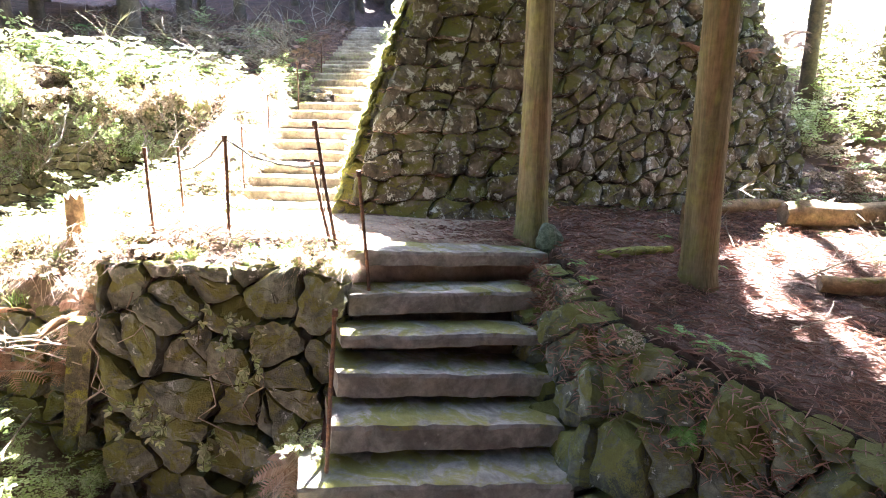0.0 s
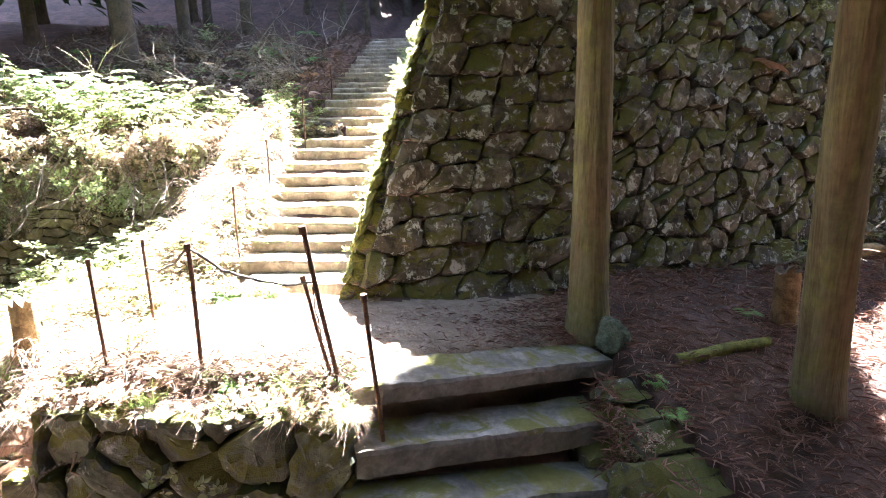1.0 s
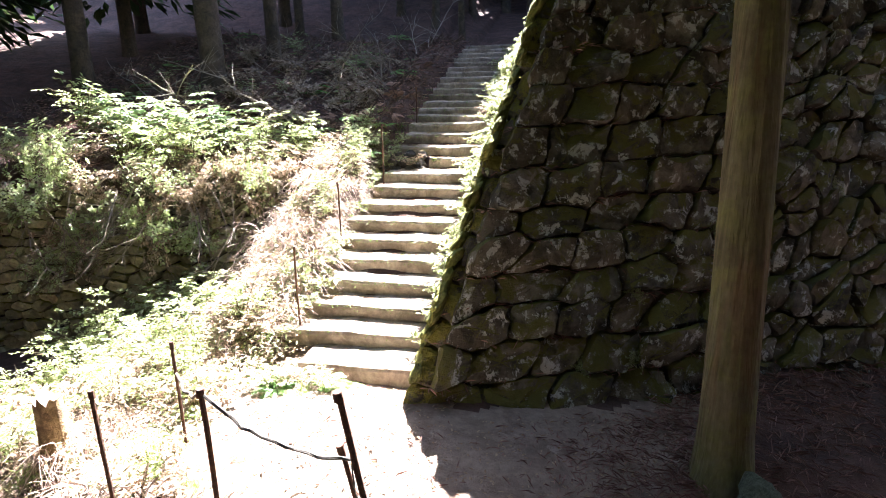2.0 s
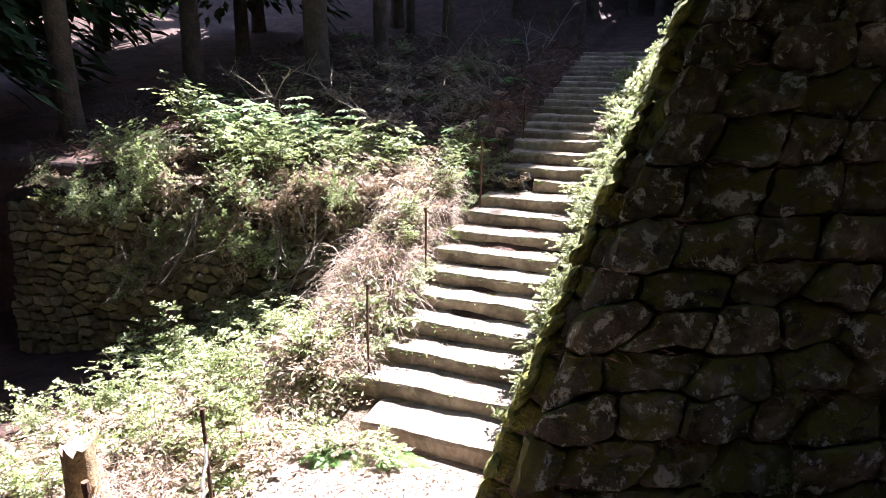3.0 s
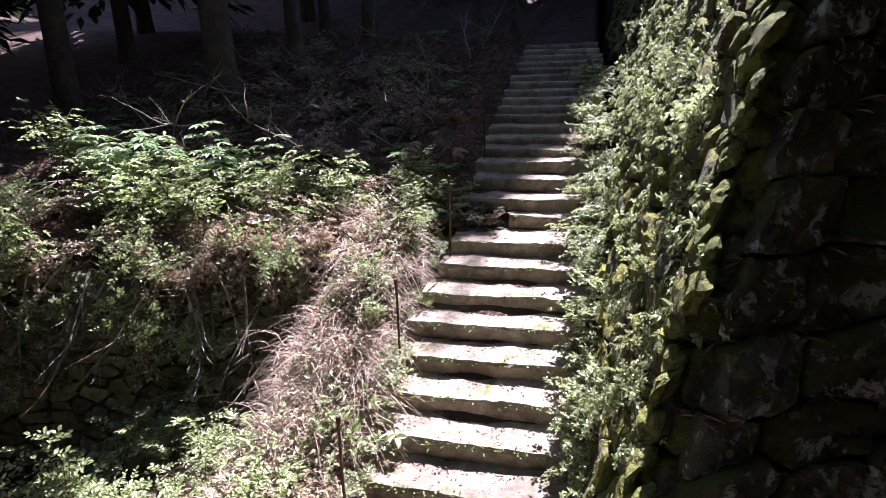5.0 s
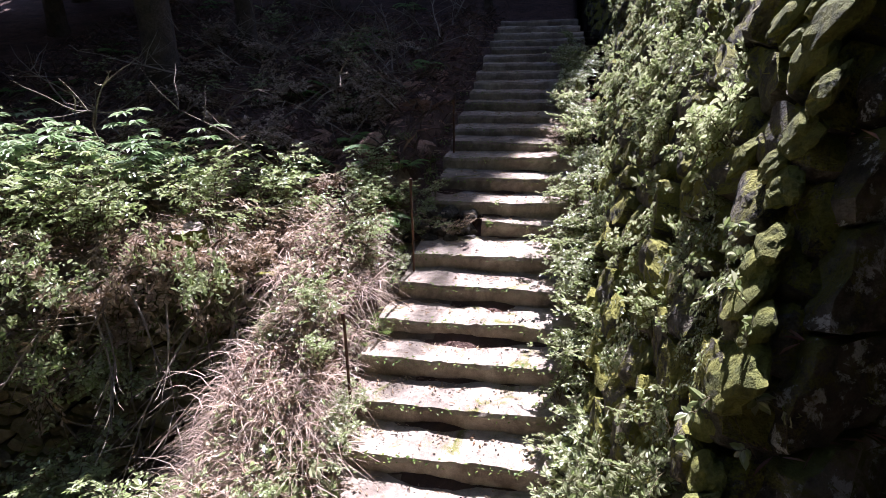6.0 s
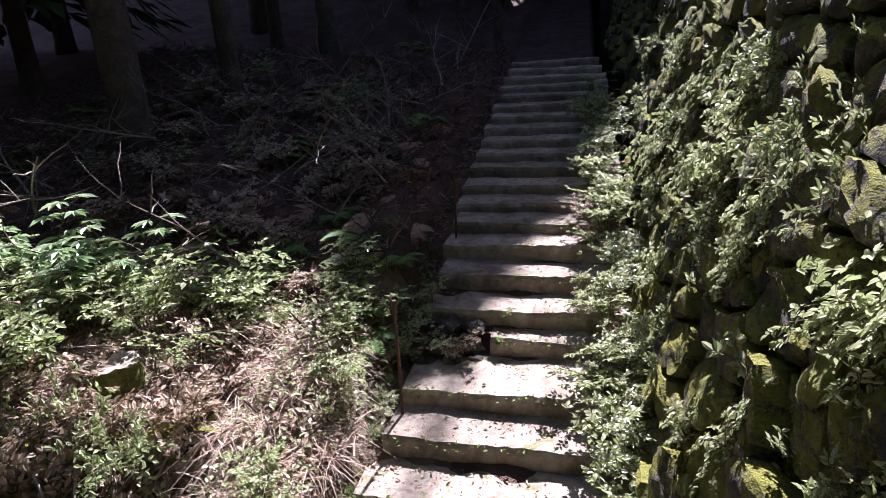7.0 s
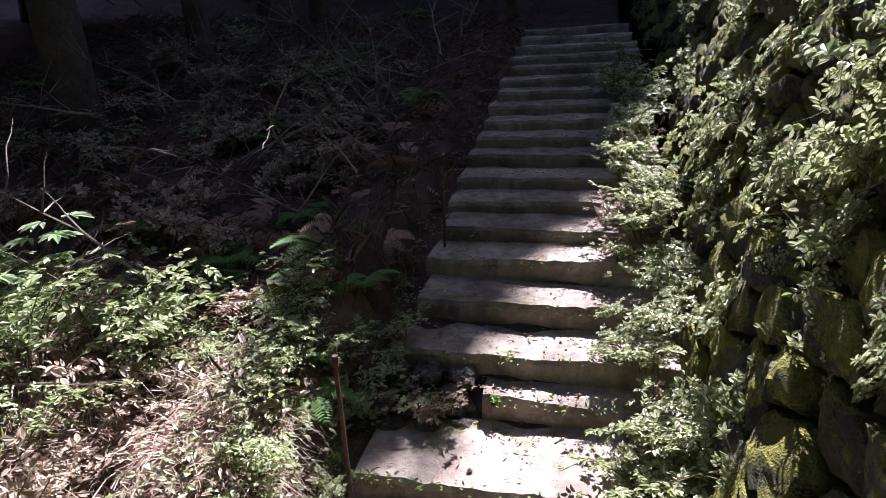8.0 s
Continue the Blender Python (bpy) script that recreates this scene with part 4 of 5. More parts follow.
# beside the landing
scatter(rng, STRAWS, 95, -6.8, -3.1, 6.3, 10.6, 0.7, 1.3, below_rubble)
scatter(rng, SHRUBS, 18, -7.0, -3.4, 6.4, 10.5, 0.4, 0.8, below_rubble)
scatter(rng, SHRUBS, 8, -6.8, -4.5, 9.0, 10.6, 0.6, 1.0, below_rubble)
scatter(rng, GRASSES, 40, -6.2, -2.9, 6.1, 9.0, 0.7, 1.3, below_rubble)
scatter(rng, GRASSES, 20, -3.2, -0.95, 5.98, 6.4, 0.5, 1.0)
scatter(rng, DEAD_FERNS, 30, -3.3, -1.1, 5.9, 6.4, 0.35, 0.6)
scatter(rng, STRAWS, 12, -3.3, -1.1, 5.95, 6.2, 0.4, 0.7)
scatter(rng, FERNS, 6, -2.0, -1.0, 6.0, 6.5, 0.35, 0.6)
for i in range(34):
    u = 2.4 * rng.random()
    p = under_landing(u, 1.0, 0.02 + 0.06 * rng.random())
    if i % 3 == 1:
        GRASSES.put(rng.randrange(2), p, rng.uniform(0, 360), rng.uniform(0.5, 0.95), (rng.uniform(0.1, 0.8), 0.0))
    else:
        (DRY_WEEDS if i % 3 else STRAWS).put(rng.randrange(3), p, rng.uniform(0, 360), rng.uniform(0.35, 0.6), (rng.uniform(0.2, 0.9), 0.0))
scatter(rng, DRY_WEEDS, 20, -4.2, -3.1, 8.6, 12.6, 0.35, 0.65, lambda x, y: below_rubble(x, y) or x > -3.95, tilt=0.4)
scatter(rng, DRY_WEEDS, 26, -8.0, -3.9, 11.0, 12.6, 0.7, 1.2, on_terrace, tilt=0.5)
scatter(rng, DRY_WEEDS, 22, -6.6, -3.2, 6.3, 9.5, 0.6, 1.0, below_rubble)
scatter(rng, DRY_WEEDS, 20, -3.2, -1.2, 5.92, 6.3, 0.3, 0.55)
for i in range(12):
    DRY_WEEDS.put(rng.randrange(3), rubble(0.1 + 5.0 * rng.random(), rng.uniform(1.7, 2.5), 0.06), rng.uniform(0, 360), rng.uniform(0.7, 1.2), (rng.uniform(0.8, 1.6), 0.0))
for i in range(30):
    u = 0.1 + 5.4 * rng.random()
    DRY_WEEDS.put(rng.randrange(3), rubble(u, 2.5 - 0.03 * u, rng.uniform(-0.15, 0.1)), rng.uniform(0, 360), rng.uniform(0.5, 1.0), (rng.uniform(0.2, 1.0), 0.0))
# small mound beside the first step, and a brown patch between the posts
for i in range(26):
    x, y = -2.65 + rng.gauss(0, 0.28), 8.2 + rng.gauss(0, 0.2)
    patch = (GRASSES, FERNS, DRY_WEEDS, WALL_PLANTS)[i % 4]
    patch.put(rng.randrange(2), (x, y, surface_at(x, y)), rng.uniform(0, 360), rng.uniform(0.3, 0.6), (rng.uniform(-0.3, 0.3), rng.uniform(-0.3, 0.3)))
for i in range(16):
    x, y = -2.75 + rng.gauss(0, 0.2), 6.55 + rng.gauss(0, 0.16)
    patch = (DEAD_FERNS, DRY_WEEDS, GRASSES)[i % 3]
    patch.put(rng.randrange(2), (x, y, surface_at(x, y)), rng.uniform(0, 360), rng.uniform(0.35, 0.65), (rng.uniform(-0.3, 0.3), rng.uniform(-0.3, 0.3)))
# hill beyond
scatter(rng, DRY_WEEDS, 48, -8.5, -3.8, 13.0, 19.0, 0.7, 1.4, tilt=0.6)
scatter(rng, DRY_WEEDS, 24, 5.2, 10.0, 9.0, 14.5, 0.8, 1.5, tilt=0.5)
scatter(rng, FERNS, 9, -5.9, -4.9, 18.2, 20.0, 0.9, 1.5)
scatter(rng, FERNS, 12, -4.7, -3.6, 12.9, 13.7, 0.4, 0.7)
scatter(rng, SHRUBS, 10, -4.7, -3.5, 12.6, 13.4, 0.3, 0.5)
scatter(rng, SHRUBS, 10, -9.5, -3.6, 14.0, 20.0, 0.4, 0.8)
scatter(rng, FERNS, 50, -10.5, -3.5, 13.2, 22.0, 0.6, 1.2)
scatter(rng, DEAD_FERNS, 40, -9.5, -3.4, 13.0, 19.0, 0.7, 1.3)
scatter(rng, DEAD_FERNS, 50, -6.5, -3.2, 13.0, 17.5, 0.4, 0.8, tilt=0.7)
# right of the stairs, at the wall's foot
for i in range(84):
    y = 8.7 + 8.5 * rng.random() ** 1.1
    x = -1.22 - 0.035 * (y - 9.0) + rng.uniform(-0.12, 0.14)
    WALL_PLANTS.put(rng.randrange(4), (x, y, float(stair_level(y)) + rng.uniform(-0.05, 0.15)), rng.uniform(0, 360), rng.uniform(0.45, 0.95), (rng.uniform(-0.2, 0.2), -0.4))
for i in range(46):
    y = 8.7 + 6.5 * rng.random()
    patch = WALL_PLANTS if i % 3 else DRY_WEEDS
    patch.put(rng.randrange(3), (-1.36 - 0.03 * (y - 9.0) + rng.uniform(-0.14, 0.1), y, float(stair_level(y)) + rng.uniform(-0.04, 0.08)), rng.uniform(0, 360), rng.uniform(0.28, 0.55), (rng.uniform(-0.3, 0.3), -0.5))
for i in range(26):
    y = 8.9 + 5.0 * rng.random()
    patch = GRASSES if i % 2 else WALL_PLANTS
    patch.put(rng.randrange(2), (-3.02 + 0.02 * (y - 9.0) + rng.uniform(-0.1, 0.08), y, float(stair_level(y)) + rng.uniform(-0.04, 0.04)), rng.uniform(0, 360), rng.uniform(0.3, 0.6), (rng.uniform(-0.2, 0.2), 0.3))
for i in range(200):
    u, v = 0.2 + 7.5 * rng.random(), rng.uniform(1.4, 5.0)
    y = 8.0 + 0.35 * v + u
    low = float(stair_level(y))
    if v < low + 0.1 or v > low + 2.6 + rng.uniform(-0.6, 0.5):
        continue
    p = great_side(u, v, 0.05)
    WALL_PLANTS.put(rng.randrange(4), p, rng.uniform(0, 360), rng.uniform(0.4, 0.85), (rng.uniform(-0.3, 0.3), -1.1))
scatter(rng, GRASSES, 24, -1.45, -1.2, 8.7, 14.0, 0.5, 0.9, sink=-0.12)
scatter(rng, STRAWS, 14, -1.45, -1.15, 8.8, 14.0, 0.4, 0.7, sink=-0.1)
# small plants on the front of the great wall and on the wall below the landing
for i in range(26):
    u, v = 3.4 * rng.random(), rng.uniform(1.2, 4.6)
    WALL_PLANTS.put(rng.randrange(4), great_front(u, v, 0.05), rng.uniform(0, 360), rng.uniform(0.15, 0.35), (0.9, 0.2))
for u, v, s in ((1.3, 0.35, 0.8), (1.0, 0.2, 0.8), (0.5, -0.45, 0.9), (0.8, -0.5, 0.9), (1.2, -0.65, 0.9), (0.3, -0.65, 0.9), (1.75, 0.3, 0.7), (0.9, 0.5, 0.7), (0.15, -0.85, 0.9), (1.45, -0.1, 0.8), (0.6, -0.85, 0.9), (1.0, -0.95, 0.9)):
    VINES.put(rng.randrange(3), under_landing(u, v, 0.14), rng.uniform(0, 360), s, (rng.uniform(0.6, 1.2), rng.uniform(-0.4, 0.4)))
for i in range(46):
    u, v = 0.15 + 6.5 * rng.random() ** 1.3, rng.uniform(1.3, 4.6)
    low = float(stair_level(8.0 + 0.35 * v + u))
    if low + 0.15 < v < low + 2.3:
        VINES.put(rng.randrange(3), great_side(u, v, 0.12), rng.uniform(0, 360), rng.uniform(0.4, 0.75), (rng.uniform(-0.4, 0.4), rng.uniform(-1.4, -0.7)))
for i in range(20):
    u = rng.uniform(0.9, 4.6)
    (SHRUBS, SHRUBS, VINES)[i % 3].put(rng.randrange(3), rubble(u, rng.uniform(0.9, 2.45), 0.22), rng.uniform(0, 360), rng.uniform(0.55, 1.0), (rng.uniform(0.5, 1.3), rng.uniform(-0.3, 0.3)))
# the bank by the landing is thick with low growth
scatter(rng, VINES, 38, -6.4, -3.0, 6.35, 10.2, 0.7, 1.2, lambda x, y: below_rubble(x, y) and math.hypot(x + 4.0, y - 6.7) > 0.7, tilt=0.4)
for i in range(16):
    (VINES, DRY_WEEDS)[i % 2].put(rng.randrange(3), rubble(0.1 + 4.5 * rng.random(), rng.uniform(1.4, 2.5), 0.1), rng.uniform(0, 360), rng.uniform(0.8, 1.3), (rng.uniform(0.8, 1.6), 0.0))
scatter(rng, SHRUBS, 14, -6.6, -3.2, 6.4, 10.0, 0.45, 0.8, below_rubble, tilt=0.4)
scatter(rng, DRY_WEEDS, 16, -6.0, -3.0, 6.4, 9.0, 0.6, 1.0, below_rubble)
# the bank over the boulders beside the lower steps
for i in range(20):
    u, v = rng.uniform(0.1, 2.6), rng.uniform(0.1, 0.5)
    patch = (FERNS, GRASSES, VINES, DRY_WEEDS)[i % 4]
    patch.put(rng.randrange(2), flank(u, v, 0.10), rng.uniform(0, 360), rng.uniform(0.3, 0.55), (rng.uniform(-0.4, 0.4), rng.uniform(-0.8, -0.1)))
# slope to the right
for x, y, s in ((2.15, 5.05, 0.62), (2.45, 4.85, 0.6), (1.95, 5.15, 0.5), (1.45, 6.1, 0.4), (1.42, 6.55, 0.4), (2.9, 8.3, 0.5), (3.2, 7.3, 0.45), (1.25, 4.4, 0.5), (2.75, 3.9, 0.6), (5.6, 9.0, 0.7)):
    FERNS.put(rng.randrange(2), (x, y, surface_at(x, y) + (0.0 if y > 4.6 or x > 2 else 0.1)), rng.uniform(0, 360), s)
scatter(rng, SHRUBS, 10, 4.0, 7.5, 7.5, 11.0, 0.3, 0.6)
scatter(rng, SHRUBS, 24, 7.6, 13.5, 11.5, 18.0, 0.9, 1.7)
scatter(rng, FERNS, 16, 6.5, 12.0, 9.0, 16.0, 0.8, 1.4)
scatter(rng, SHRUBS, 24, 6.0, 10.5, 13.5, 20.0, 0.8, 1.4)
for u, v, s in ((6.0, 3.6, 0.6), (6.4, 3.0, 0.6), (6.6, 2.2, 0.5), (5.6, 4.1, 0.7), (5.2, 4.6, 0.7), (6.9, 1.7, 0.5)):
    SHRUBS.put(rng.randrange(4), great_front(u, v, 0.0), rng.uniform(0, 360), s)
scatter(rng, SHRUBS, 34, 8.5, 13.5, 15.0, 23.0, 1.2, 2.0)
scatter(rng, DEAD_FERNS, 30, 5.5, 9.5, 9.5, 14.0, 0.8, 1.3)
for i in range(10):
    DEAD_FERNS.put(rng.randrange(2), great_front(rng.uniform(4.6, 7.2), rng.uniform(1.8, 5.0), 0.08), rng.uniform(0, 360), rng.uniform(0.5, 0.9), (rng.uniform(0.3, 0.9), 0.0))
# lower ground beside the flight
for x, y, s in ((-4.4, 5.3, 0.8), (-4.9, 5.6, 0.9), (-3.9, 5.0, 0.7), (-5.4, 5.2, 0.8), (-4.2, 4.7, 0.7)):
    SHRUBS.put(rng.randrange(4), (x, y, surface_at(x, y)), rng.uniform(0, 360), s)
scatter(rng, DEAD_FERNS, 16, -5.6, -1.4, 4.2, 5.7, 0.6, 1.0)
scatter(rng, GRASSES, 14, -5.6, -1.4, 4.2, 5.7, 0.6, 1.2)
for i in range(30):
    DEAD_FERNS.put(rng.randrange(2), left_return(3.7 * rng.random(), rng.uniform(-0.3, 0.4), 0.06), rng.uniform(0, 360), rng.uniform(0.5, 0.9), (rng.uniform(0.3, 1.0), 0.0))
STRAWS.put(0, (-1.2, 4.72, -0.62), 20, 0.9, (0.0, 0.0))
STRAWS.put(1, (-1.15, 4.85, -0.45), 80, 0.8, (0.2, 0.0))
for i in range(14):
    STRAWS.put(rng.randrange(3), left_return(3.9 * rng.random() + 0.1, rng.uniform(0.1, 0.45), 0.1), rng.uniform(0, 360), rng.uniform(0.7, 1.1), (rng.uniform(0.4, 0.9), 0.0))
for i in range(16):
    x, y = rng.uniform(-5.0, -3.4), rng.uniform(5.1, 5.9)
    SHRUBS.put(rng.randrange(4), (x, y, surface_at(x, y)), rng.uniform(0, 360), rng.uniform(0.35, 0.75))
DEAD_FERNS.put(0, (-1.15, 4.75, -0.45), 20, 0.75, (0.3, 0.0))
WALL_PLANTS.put(1, (-1.12, 4.8, -0.35), 20, 0.7)


# ---------------------------------------------------------------- posts and ropes
RUST = surface("rusty_iron", (0.13, 0.065, 0.035), (0.06, 0.035, 0.025), 18.0, 200, rough=0.85, rnd=0.2, bump=0.6, depth=0.004)
ROPE = surface("weathered_rope", (0.10, 0.09, 0.07), (0.06, 0.055, 0.045), 25.0, 200, rnd=0.1, bump=0.8, depth=0.004)
MOSS = surface("bright_moss", (0.19, 0.19, 0.04), (0.10, 0.11, 0.025), 9.0, 160, rnd=0.15, bump=1.0, depth=0.02)
WOOD = surface("rotting_wood", (0.30, 0.21, 0.11), (0.16, 0.11, 0.06), 6.0, 70, moss=(0.17, 0.18, 0.03), moss_at=0.72, up=0.25, rnd=0.15, bump=0.8, depth=0.02)


def iron_post(base, tip, r=0.014, label="leaning rusty iron post"):
    base, tip = Vector(base), Vector(tip)
    foot = base - (tip - base).normalized() * 0.12
    ob = empty("iron_post", base, label, "post", "posts along the path")
    path = [foot.lerp(tip, t) + noise.noise_vector(Vector((base.x, base.y, t * 2))) * 0.008 for t in (0, 0.2, 0.4, 0.6, 0.8, 1.0)]
    v, f = tube(path, [r] * 6, 8, 0.08)
    part("rod", mesh_of("rod", local(v, base), f, RUST), ob, at=base)
    v, f = tube([tip - (tip - base).normalized() * 0.05, tip + (tip - base).normalized() * 0.004], [r * 1.45, r * 1.35], 8, 0.1)
    part("collar", mesh_of("collar", local(v, base), f, RUST), ob, at=base)
    return tip


post_c = iron_post((-2.13, 6.14, 1.02), (-2.08, 6.04, 2.17), 0.017)
post_d = iron_post((-2.88, 6.14, 1.0), (-2.90, 6.14, 2.03), 0.014)
post_e = iron_post((-2.94, 6.95, 1.0), (-2.95, 6.97, 1.98), 0.012)
post_b = iron_post((-1.03, 6.02, 1.02), (-1.19, 5.86, 2.33), 0.018)
iron_post((-1.09, 6.08, 1.02), (-1.25, 5.98, 1.95), 0.015, "short rusty iron post leaning against a taller one")
iron_post((-0.71, 5.84, 0.85), (-0.77, 5.72, 1.90), 0.017)
iron_post((-0.86, 4.50, -0.25), (-0.76, 4.47, 1.02), 0.017, "rusty upright iron pipe beside the lower steps")
iron_post((-2.98, 9.1, 1.36), (-2.97, 9.1, 2.14), 0.011, "thin rusty iron post at the edge of the stairs")
iron_post((-3.0, 10.5, 1.74), (-3.0, 10.5, 2.61), 0.011, "thin rusty iron post at the edge of the stairs")
iron_post((-2.87, 12.0, 2.46), (-2.86, 12.0, 3.24), 0.011, "thin rusty iron post at the edge of the stairs")
iron_post((-2.82, 13.9, 3.1), (-2.81, 13.9, 3.75), 0.011, "thin rusty iron post at the edge of the stairs")


def rope(a, b, sag, r=0.010):
    a, b = Vector(a), Vector(b)
    path = []
    for i in range(15):
        t = i / 14
        path.append(a.lerp(b, t) - Vector((0, 0, sag * 4 * t * (1 - t))) + noise.noise_vector(Vector((t * 9, a.x, b.y))) * 0.02)
    v, f = tube(path, [r] * 15, 6, 0.35)
    ob = empty("rope", a, "dark weathered rope sagging between iron posts", "rope", "ropes between posts")
    part("strand", mesh_of("strand", local(v, a), f, ROPE), ob, at=a)


rope(post_c - Vector((0, 0, 0.03)), Vector((-1.16, 5.90, 1.93)), 0.10)
rope(post_c - Vector((0, 0, 0.02)), post_e - Vector((0, 0, 0.25)), 0.08)
rope((-1.16, 5.90, 1.90), (-1.13, 6.02, 1.45), 0.10, 0.005)


# ---------------------------------------------------------------- stumps, logs, dead wood
def stump(base, r, h, label, material=WOOD):
    base = Vector(base)
    ob = empty("tree_stump", base, label, "tree stump", "stumps")
    verts, faces = [], []
    n = 22
    rings = [(1.25, -0.12), (1.12, 0.04), (1.0, 0.35), (0.96, 0.8), (0.93, 1.0)]
    for k, (s, t) in enumerate(rings):
        for i in range(n):
            a = 2 * math.pi * i / n
            rr = r * s * (1 + 0.16 * noise.noise(Vector((math.cos(a) * 1.7, math.sin(a) * 1.7, base.x + k * 0.3))))
            top = 0.22 * h * noise.noise(Vector((math.cos(a) * 2, math.sin(a) * 2, base.y))) if k == len(rings) - 1 else 0
            verts.append(Vector((math.cos(a) * rr, math.sin(a) * rr, h * t + top)))
    for k in range(len(rings) - 1):
        for i in range(n):
            i2 = (i + 1) % n
            faces.append((k * n + i, k * n + i2, (k + 1) * n + i2, (k + 1) * n + i))
    o = (len(rings) - 1) * n
    part("bark", mesh_of("bark", verts, faces, material, True), ob, at=base)
    cut = [verts[o + i] * 1.0 for i in range(n)] + [Vector((0, 0, h * 0.93))]
    part("cut_face", mesh_of("cut_face", cut, [(i, (i + 1) % n, n) for i in range(n)], TWIG), ob, at=base, label="weathered broken top")


stump((-4.15, 6.95, 0.92), 0.11, 0.5, "splintered yellowish tree stump in dry grass")
stump((3.22, 8.2, 0.68), 0.13, 0.66, "mossy dark tree stump on the needle slope")
stump((-3.75, 13.2, 2.75), 0.16, 0.36, "mossy tree stump beside the stairs in shade", MOSS)
stump((-5.0, 11.75, 2.45), 0.18, 0.32, "moss-covered stump on the terrace edge", MOSS)


def log(a, b, r, label, material=WOOD):
    a, b = Vector(a), Vector(b)
    path = [a.lerp(b, t) + noise.noise_vector(Vector((a.x, t * 2, b.y))) * r * 0.5 for t in (0, 0.2, 0.4, 0.6, 0.8, 1)]
    v, f = tube(path, [r * k for k in (0.9, 1.0, 1.05, 0.98, 0.9, 0.8)], 14, 0.25)
    ob = empty("log", a, label, "log", "fallen logs")
    part("trunk", mesh_of("trunk", local(v, a), f[:-2], material, True), ob, at=a)
    part("cut_end", mesh_of("cut_end", local(v[-14:], a), [tuple(range(14))], TWIG), ob, at=a, label="pale cut end")
    part("cut_end", mesh_of("cut_end", local(v[:14], a), [tuple(range(14))[::-1]], TWIG), ob, at=a, label="pale cut end")


log((1.72, 7.0, 0.88), (2.75, 7.5, 0.85), 0.055, "thin moss-covered log lying on needles", MOSS)
log((5.0, 9.35, 1.02), (6.9, 9.55, 1.06), 0.19, "thick fallen log on the needle slope")
log((4.1, 6.75, 0.66), (5.6, 6.5, 0.75), 0.10, "half-rotten log lying on needles")
log((4.3, 10.0, 0.95), (5.6, 10.5, 1.0), 0.12, "fallen log at the foot of the stone wall")


def branch_mesh(seed, length, r0, forks=4):
    r = random.Random(seed)
    out = []

    def grow(p, d, ln, rad, depth):
        path, q = [p], Vector(p)
        dd = Vector(d)
        for i in range(5):
            dd = (dd + Vector((r.uniform(-0.22, 0.22), r.uniform(-0.22, 0.22), r.uniform(-0.14, 0.14)))).normalized()
            q = q + dd * ln / 5
            path.append(Vector(q))
        out.append(tube(path, [rad * (1 - 0.16 * i) for i in range(6)], 5, 0.2))
        if depth:
            for i in range(forks):
                k = r.randrange(1, 6)
                nd = (dd + Vector((r.uniform(-1, 1), r.uniform(-1, 1), r.uniform(-0.5, 0.9)))).normalized()
                grow(path[k], nd, ln * r.uniform(0.25, 0.5), rad * 0.5, depth - 1)
    grow(Vector((0, 0, 0)), Vector((1, 0, 0.12)), length, r0, 1)
    v, f = join(out)
    return mesh_of("wood", v, f, TWIG)


BRANCHES = Patch([lambda s=s: single("dead_branch", branch_mesh(s, 1.3, 0.014, 6), "bare dead branch lying among the undergrowth", "branch", "dead branches", "wood") for s in (71, 72, 73, 74)])
rng = random.Random(44)
for i in range(80):
    x, y = rng.uniform(-8.5, -3.3), rng.uniform(12.6, 19.0)
    BRANCHES.put(rng.randrange(4), (x, y, surface_at(x, y) + rng.uniform(0.02, 0.25)), rng.uniform(0, 360), rng.uniform(0.6, 1.3), (rng.uniform(-0.4, 0.4), rng.uniform(-0.7, 0.1)))
for i in range(34):
    u = 0.1 + 4.2 * rng.random()
    BRANCHES.put(rng.randrange(4), rubble(u, rng.uniform(1.9, 2.6), 0.16), rng.uniform(200, 340), rng.uniform(0.6, 1.2), (0.2, rng.uniform(0.7, 1.2)))
for i in range(22):
    x, y = rng.uniform(3.2, 7.0), rng.uniform(5.5, 10.0)
    BRANCHES.put(rng.randrange(4), (x, y, surface_at(x, y) + 0.04), rng.uniform(0, 360), rng.uniform(0.5, 1.1), (rng.uniform(-0.2, 0.2), rng.uniform(-0.3, 0.05)))
for i in range(10):
    x, y = rng.uniform(-4.6, -3.3), rng.uniform(5.7, 6.1)
    BRANCHES.put(rng.randrange(4), (x, y, rng.uniform(-0.9, 0.4)), rng.uniform(0, 360), rng.uniform(0.5, 0.9), (0.3, rng.uniform(-0.6, 0.8)))
BRANCHES.put(0, (-5.5, 12.0, 2.75), 5, 1.0, (0.0, -0.1))
BRANCHES.put(1, (1.08, 6.0, 0.35), 285, 0.9, (0.0, 0.5))


def hanging_root(u, v0, v1, seed):
    r = random.Random(seed)
    path = [under_landing(u + 0.05 * k * r.uniform(-1, 1), v0 + (v1 - v0) * k / 6, 0.17 + 0.03 * r.random()) for k in range(7)]
    v, f = tube(path, [0.012 - 0.0013 * k for k in range(7)], 6, 0.3)
    fork = [path[4], path[4] + Vector((0.05, -0.03, -0.08)), path[4] + Vector((0.09, -0.03, -0.20))]
    v2, f2 = tube(fork, [0.006, 0.005, 0.003], 5, 0.3)
    v, f = join([(v, f), (v2, f2)])
    ob = new("root", mesh_of("root", local(v, path[0]), f, TWIG, True))
    ob.location = path[0]
    tagged(ob, "pale bare root hanging down the boulder wall", "root", "roots on the wall")


